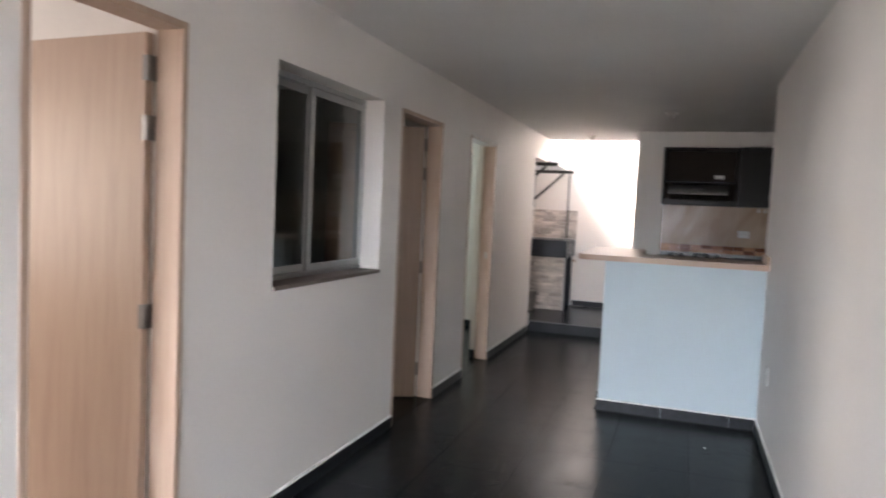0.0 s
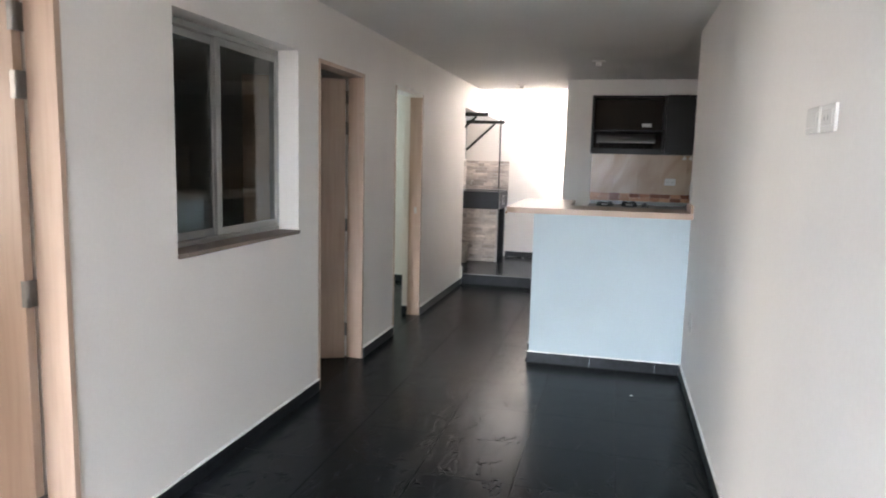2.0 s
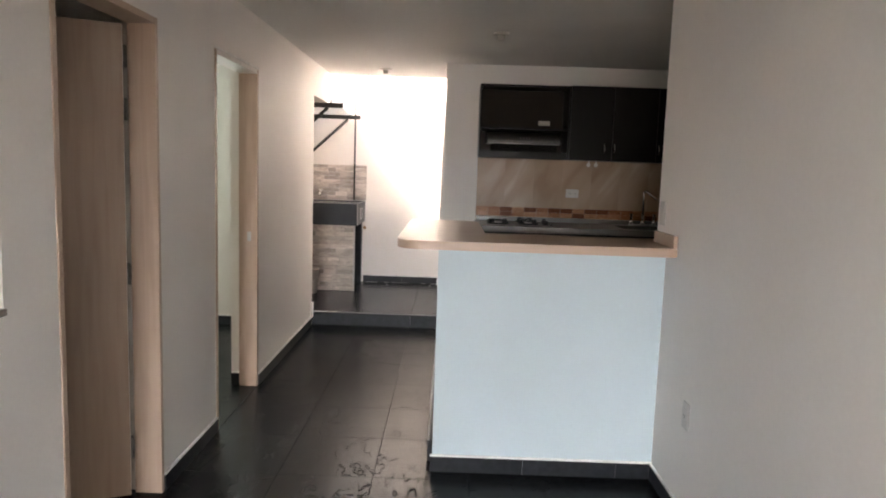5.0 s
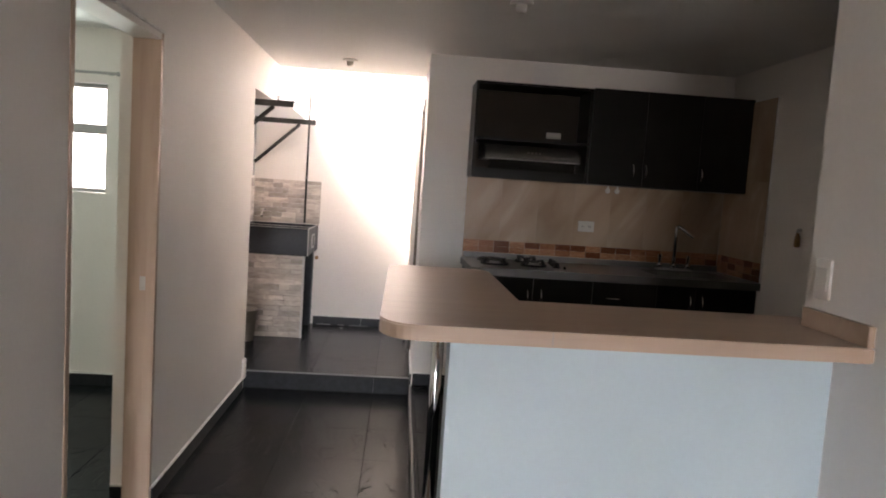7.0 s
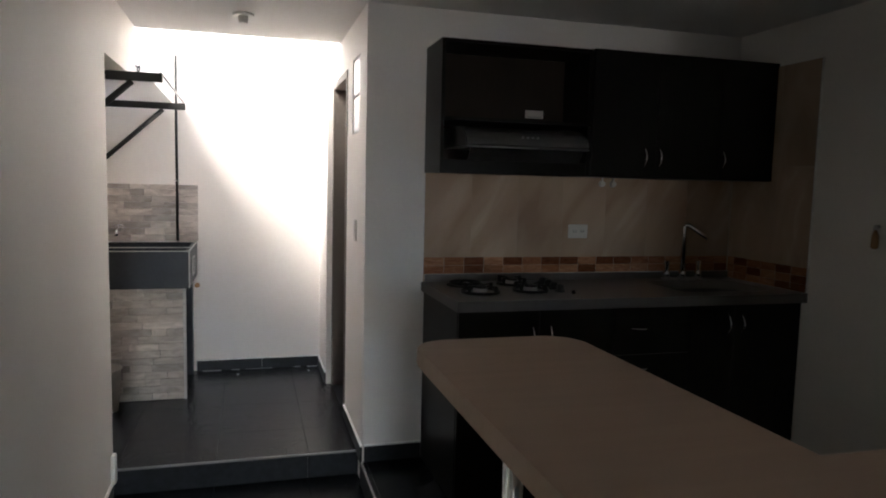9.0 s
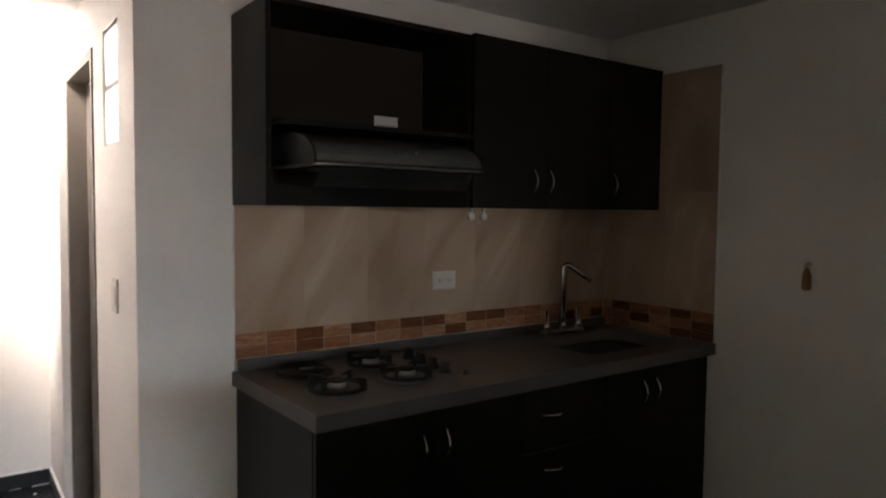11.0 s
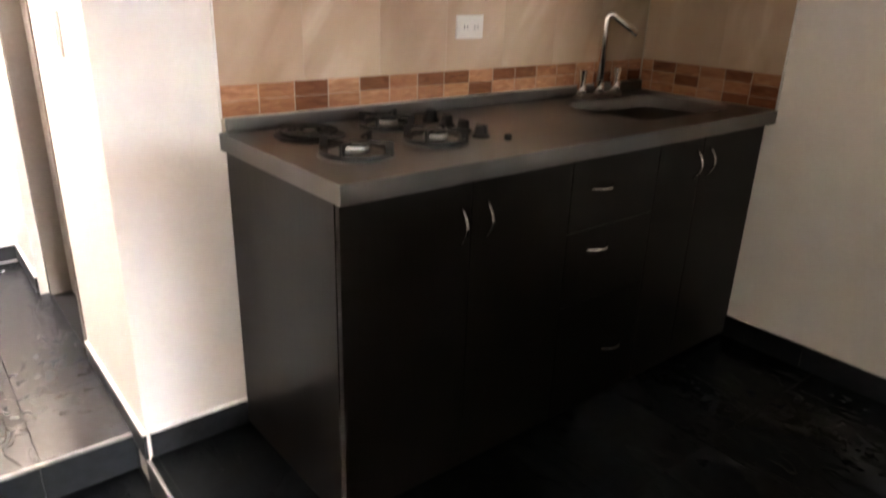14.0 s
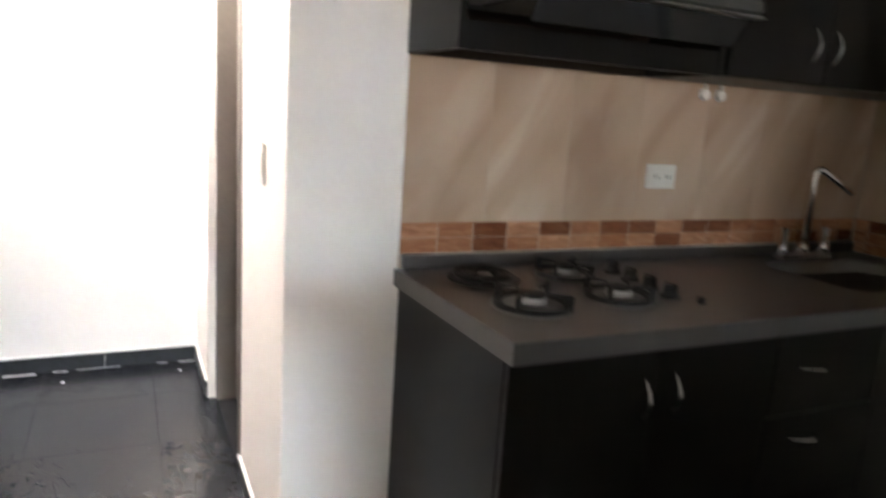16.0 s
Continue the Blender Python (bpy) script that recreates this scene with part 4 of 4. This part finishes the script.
# ---- laundry nook ----
sink = thing("laundry_sink", "dark laundry tank on a stone-clad base with pale edges", "laundry sink")
LX0, LX1, LY0, LY1 = -0.349, 0.24, 9.09, YB - 0.022
part("front_support", solid(LX0, LY0, ZY, LX1 - 0.0125, LY0 + 0.07, 0.838), TANK, sink)
part("corner_trim", solid(LX1 - 0.012, LY0 - 0.0145, ZY + 0.001, LX1 + 0.004, LY0 + 0.02, 0.838), TANKEDGE, sink, "pale corner trim")
part("back_support", solid(LX0, LY1 - 0.08, ZY, LX1, LY1, 0.838), TANK, sink)
part("inner_panel", solid(LX1 - 0.09, LY0 + 0.071, ZY, LX1 - 0.07, LY1 - 0.081, 0.838), TANK, sink)
TK0, TK1 = 0.8395, 1.07
for q in ((LX0, LY0 - 0.035, LX1 + 0.03, LY0 - 0.001), (LX0, LY1 - 0.03, LX1 + 0.03, LY1), (LX0, LY0, LX0 + 0.03, LY1 - 0.031), (LX1, LY0, LX1 + 0.03, LY1 - 0.031),
          (LX0 + 0.031, LY0 + 0.2, LX1 - 0.001, LY0 + 0.23)):
    part("tank_wall", solid(q[0], q[1], TK0, q[2], q[3], TK1), TANK, sink)
part("tank_bottom", solid(LX0 + 0.031, LY0, TK0, LX1 - 0.001, LY1 - 0.031, TK0 + 0.04), TANK, sink)
for q in ((LX0, LY0 - 0.037, TK1 + 0.0005, LX1 + 0.032, LY0 - 0.03, TK1 + 0.006), (LX1 + 0.024, LY0 - 0.029, TK1 + 0.0005, LX1 + 0.032, LY1, TK1 + 0.006),
          (LX0, LY0 + 0.2, TK1 + 0.0005, LX1 + 0.023, LY0 + 0.21, TK1 + 0.006), (LX1 + 0.026, LY0 - 0.038, TK0 + 0.001, LX1 + 0.033, LY0 - 0.03, TK1)):
    part("edge_trim", solid(*q), TANKEDGE, sink, "pale tile edge trim")
# no recess here: a flat plate, black for the shade inside a niche
part("niche_shade", solid(LX1 + 0.0305, LY0 + 0.2, 0.9, LX1 + 0.034, LY0 + 0.34, 1.0), KNOB, sink, "flat black square for the shade inside a niche")
for q in ((0.19, 0.2, 0.89, 1.01), (0.34, 0.35, 0.89, 1.01), (0.2, 0.34, 0.89, 0.9), (0.2, 0.34, 1.0, 1.01)):
    part("niche_trim", solid(LX1 + 0.0305, LY0 + q[0], q[2], LX1 + 0.036, LY0 + q[1], q[3]), TANKEDGE, sink)

spig = thing("laundry_tap", "small chrome bib tap over the laundry sink", "tap")
part("body", tube(bmesh.new(), [(-0.24, YB - 0.014, 1.16), (-0.24, YB - 0.09, 1.16), (-0.24, YB - 0.12, 1.15), (-0.24, YB - 0.125, 1.12)], 0.012, 10), CHROME, spig)
part("handle", tube(bmesh.new(), [(-0.27, YB - 0.06, 1.19), (-0.21, YB - 0.06, 1.19)], 0.007, 8), CHROME, spig)
part("stem", tube(bmesh.new(), [(-0.24, YB - 0.06, 1.165), (-0.24, YB - 0.06, 1.19)], 0.006, 8), CHROME, spig)
pipe = thing("wall_pipe", "thin dark vertical pipe on the yard wall", "pipe")
part("pipe", tube(bmesh.new(), [(0.14, YB - 0.024, 1.08), (0.14, YB - 0.024, 2.36)], 0.009, 8), BLACK, pipe)
part("cap", tube(bmesh.new(), [(0.14, YB - 0.024, 2.3605), (0.14, YB - 0.024, 2.385)], 0.013, 8), STEEL, pipe)
for z in (1.5, 2.0):
    part("clip", solid(0.126, YB - 0.036, z, 0.154, YB - 0.001, z + 0.012), STEEL, pipe)

shelf = thing("wall_shelf", "black steel bracket shelf with a clouded plastic sheet", "shelf")
for y, z in ((8.38, 2.034), (9.68, 2.016)):
    part("bracket_arm", solid(-0.349, y - 0.016, z - 0.022, 0.205, y + 0.016, z + 0.022, 0.002), BLACK, shelf, "black steel bracket arm")
    br = bmesh.new()
    tube(br, [(-0.335, y, z - 0.39), (0.06, y, z - 0.024)], 0.022, 4)
    part("bracket_brace", br, BLACK, shelf, "black diagonal brace")
    part("wall_rail", solid(-0.3495, y - 0.010, 1.5, -0.335, y + 0.010, 2.08), ALU, shelf, "slotted wall rail")
part("front_rod", tube(bmesh.new(), [(0.195, 8.38, 2.062), (0.195, 9.68, 2.044)], 0.006, 8), ALU, shelf)
sheet = solid(-0.33, 8.41, 0.0, 0.12, 9.66, 0.0035)
for v in sheet.verts:
    v.co.z += 2.0565 - (v.co.y - 8.38) * 0.0138
part("sheet", sheet, POLY, shelf, "clouded plastic sheet")

part("wire_tie", tube(bmesh.new(), [(0.09, 8.38, 2.056), (0.085, 8.385, 2.075), (0.1, 8.38, 2.09)], 0.004, 6), BLACK, shelf, "twisted black wire tie")
part("wire_tie", tube(bmesh.new(), [(0.09, 8.38, 2.056), (0.1, 8.375, 2.075), (0.078, 8.38, 2.088)], 0.004, 6), BLACK, shelf, "twisted black wire tie")

valve = thing("drain_valve", "small brass valve on the yard wall beside the laundry sink", "valve")
part("body", tube(bmesh.new(), [(0.272, YB - 0.0005, 0.765), (0.272, YB - 0.045, 0.765)], 0.011, 10), STEEL, valve)
part("knob", tube(bmesh.new(), [(0.272, YB - 0.0455, 0.765), (0.272, YB - 0.062, 0.765)], 0.018, 12), OCHRE, valve, "small ochre knob")

bn = thing("waste_bin", "small ivory plastic waste bin beside the laundry sink", "bin")
bb = tube(bmesh.new(), [(-0.215, 8.93, ZY), (-0.215, 8.93, ZY + 0.255)], [0.085, 0.105], 22, cap=False)
bb.faces.new([v for v in bb.verts if v.co.z < ZY + 0.01][::-1])
bmesh.ops.solidify(bb, geom=bb.faces[:], thickness=0.003)
part("body", bb, BIN, bn)
part("rim", ring(bmesh.new(), -0.215, 8.93, ZY + 0.257, 0.105, 0.006), BIN, bn)


for x0, x1, d in ((0.30, 0.43, 0.02), (0.50, 0.56, 0.012), (0.60, 0.79, 0.006), (0.95, 1.0, 0.01), (1.05, 1.125, 0.022)):
    part("grout_smear", solid(x0, YB - 0.0105 - d, ZY, x1, YB - 0.0105, ZY + 0.0015), GREYLINE, base_yard, "pale smeared grout")
part("plaster_nib", solid(0.0005, 7.952, 0.074, 0.02, 8.006, 0.215, 0.006), WALL, base_living, "rough white plaster nib at the step")
for cx, cy, cz, cs in ((1.93, 4.45, 0.0, 0.006), (1.42, 6.72, ZK, 0.004), (2.35, 6.62, ZK, 0.004), (1.55, 7.78, ZK, 0.005), (0.55, 9.58, ZY, 0.008), (1.05, 9.6, ZY, 0.006)):
    crumb = bmesh.new()
    bmesh.ops.create_icosphere(crumb, subdivisions=1, radius=cs, matrix=Matrix.Translation((cx, cy, cz + cs * 0.35)) @ Matrix.Diagonal((1.3, 0.9, 0.4, 1)))
    tagged(part("plaster_crumb", crumb, CAULK), "small pale plaster crumb on the black floor", "crumb", "plaster crumbs")


# ---- pieces of walls and floors ----
splash = thing("backsplash", "beige marbled tile backsplash with a brown mosaic band", "backsplash", kind="structure")


def wall_piece(parent, name, axis, at, side, u0, u1, z0, z1, thick, mat, c=0.0015):
    """A tile standing on a wall, with a chamfered rim."""
    key = (axis, side, round(u1 - u0, 4), round(z1 - z0, 4), thick, mat.name)
    if key not in TILE_CACHE:
        w, h = u1 - u0, z1 - z0
        bm = bmesh.new()
        rings = []
        for d, i in ((0, 0), (thick - c, 0), (thick, c)):
            q = ((i, i), (w - i, i), (w - i, h - i), (i, h - i))
            rings.append([bm.verts.new((side * d, u, z) if axis == "x" else (u, side * d, z)) for u, z in q])
        bm.faces.new(rings[2])
        for a, b in zip(rings, rings[1:]):
            for k in range(4):
                bm.faces.new((a[k], a[(k + 1) % 4], b[(k + 1) % 4], b[k]))
        TILE_CACHE[key] = mesh_of(name, bm, mat)
    ob = new(name, TILE_CACHE[key])
    ob.location = (at, u0, z0) if axis == "x" else (u0, at, z0)
    ob.parent = parent
    return ob


part("edge_trim", solid(XK - 0.0105, 7.2795, 1.036, XK - 0.0004, 7.2835, 2.178), CAULK, splash, "pale edge trim")
part("edge_trim", solid(1.474, YK - 0.0105, 1.0735, 1.4778, YK - 0.0004, 2.178), CAULK, splash, "pale edge trim")
part("mortar_bed", solid(1.478, YK - 0.0082, 1.035, XK - 0.0005, YK - 0.0005, 2.1755), MORTAR, splash)
part("mortar_bed", solid(XK - 0.0082, 7.283, 1.035, XK - 0.0004, YK - 0.009, 2.1755), MORTAR, splash)
xs = [1.478, 1.724, 1.978, 2.232, 2.484, 2.736, 2.99, XK - 0.012]
for a, b in zip(xs, xs[1:]):
    wall_piece(splash, "tile", "y", YK - 0.003, -1, a + 0.0007, b - 0.0007, 1.158, 1.66, 0.006, MARBLE, 0.0006)
    wall_piece(splash, "tile", "y", YK - 0.003, -1, a + 0.0007, b - 0.0007, 1.6614, 2.176, 0.006, MARBLE, 0.0006)
for a, b in ((7.284, 7.53), (7.53, YK - 0.012)):
    wall_piece(splash, "tile", "x", XK - 0.003, -1, a + 0.0007, b - 0.0007, 1.158, 1.66, 0.006, MARBLE, 0.0006)
    wall_piece(splash, "tile", "x", XK - 0.003, -1, a + 0.0007, b - 0.0007, 1.6614, 2.176, 0.006, MARBLE, 0.0006)
for r, z in enumerate((1.074, 1.116)):
    u = 1.478
    k = 0
    while u < XK - 0.03:
        e = min(u + 0.107, XK - 0.012)
        wall_piece(splash, "mosaic_brick", "y", YK - 0.003, -1, u + 0.0009, e - 0.0009, z + 0.0005, z + 0.0415, 0.006, DECO, 0.0008)
        u = e + 0.0001
for z, h in ((1.036, 0.0366), (1.074, 0.0406), (1.116, 0.0406)):
    u = 7.284
    while u < YK - 0.03:
        e = min(u + 0.107, YK - 0.012)
        wall_piece(splash, "mosaic_brick", "x", XK - 0.003, -1, u + 0.0009, e - 0.0009, z + 0.0005, z + h + 0.0009, 0.006, DECO, 0.0008)
        u = e + 0.0001

rng = random.Random(7)


def ledger(parent, axis, at, side, u0, u1, z0, z1, row=0.0455):
    z = z0
    while z < z1 - 0.02:
        h = min(row, z1 - z)
        u = u0
        while u < u1 - 0.005:
            e = u + rng.choice((0.09, 0.13, 0.17, 0.22))
            e = u1 if u1 - e < 0.06 else e
            wall_piece(parent, "stone", axis, at, side, u + 0.0008, e - 0.0008, z + 0.0008, z + h - 0.0008, rng.choice((0.009, 0.011, 0.014)), STONE, 0.002)
            u = e
        z += h


ledger(sink, "y", LY0, -1, LX0, LX1 - 0.0125, ZY + 0.002, 0.836)
clad = thing("stone_cladding", "beige ledger stone splash tiles over the laundry sink", "wall cladding", kind="structure")
ledger(clad, "y", YB - 0.0005, -1, -0.338, 0.278, 1.078, 1.476)
ledger(clad, "x", -0.3495, 1, 9.1, YB - 0.016, 1.078, 1.476)

# floor tiles
lay_tiles(floor_main, 0.0, XE + 0.005, YF, YS - 0.021, 0.0, 0.918, 4.428, 0.458, 0.475, SLATE)
lay_tiles(floor_main, XE + 0.005, XR, YF, 4.999, 0.0, 0.918, 4.428, 0.458, 0.475, SLATE)
lay_tiles(floor_main, -1.85, -0.002, 5.11, 7.9, 0.0, 0.918, 4.428, 0.458, 0.475, SLATE)
lay_tiles(floor_main, -1.0, -0.002, 3.6, 5.0, 0.0, 0.918, 4.428, 0.458, 0.475, SLATE)
lay_tiles(floor_main, -1.0, -0.002, 1.0, 2.1, 0.0, 0.918, 4.428, 0.458, 0.475, SLATE)
lay_tiles(floor_kitchen, XE + 0.019, XK, 5.12, YK, ZK, 1.2, 7.42, 0.458, 0.475, SLATE)
# yard tiles take the slate copy with daylight in its colour
lay_tiles(floor_yard, -0.35, XP, YS - 0.004, YB, ZY, 0.925, 8.4, 0.458, 0.475, LIT_SLATE)
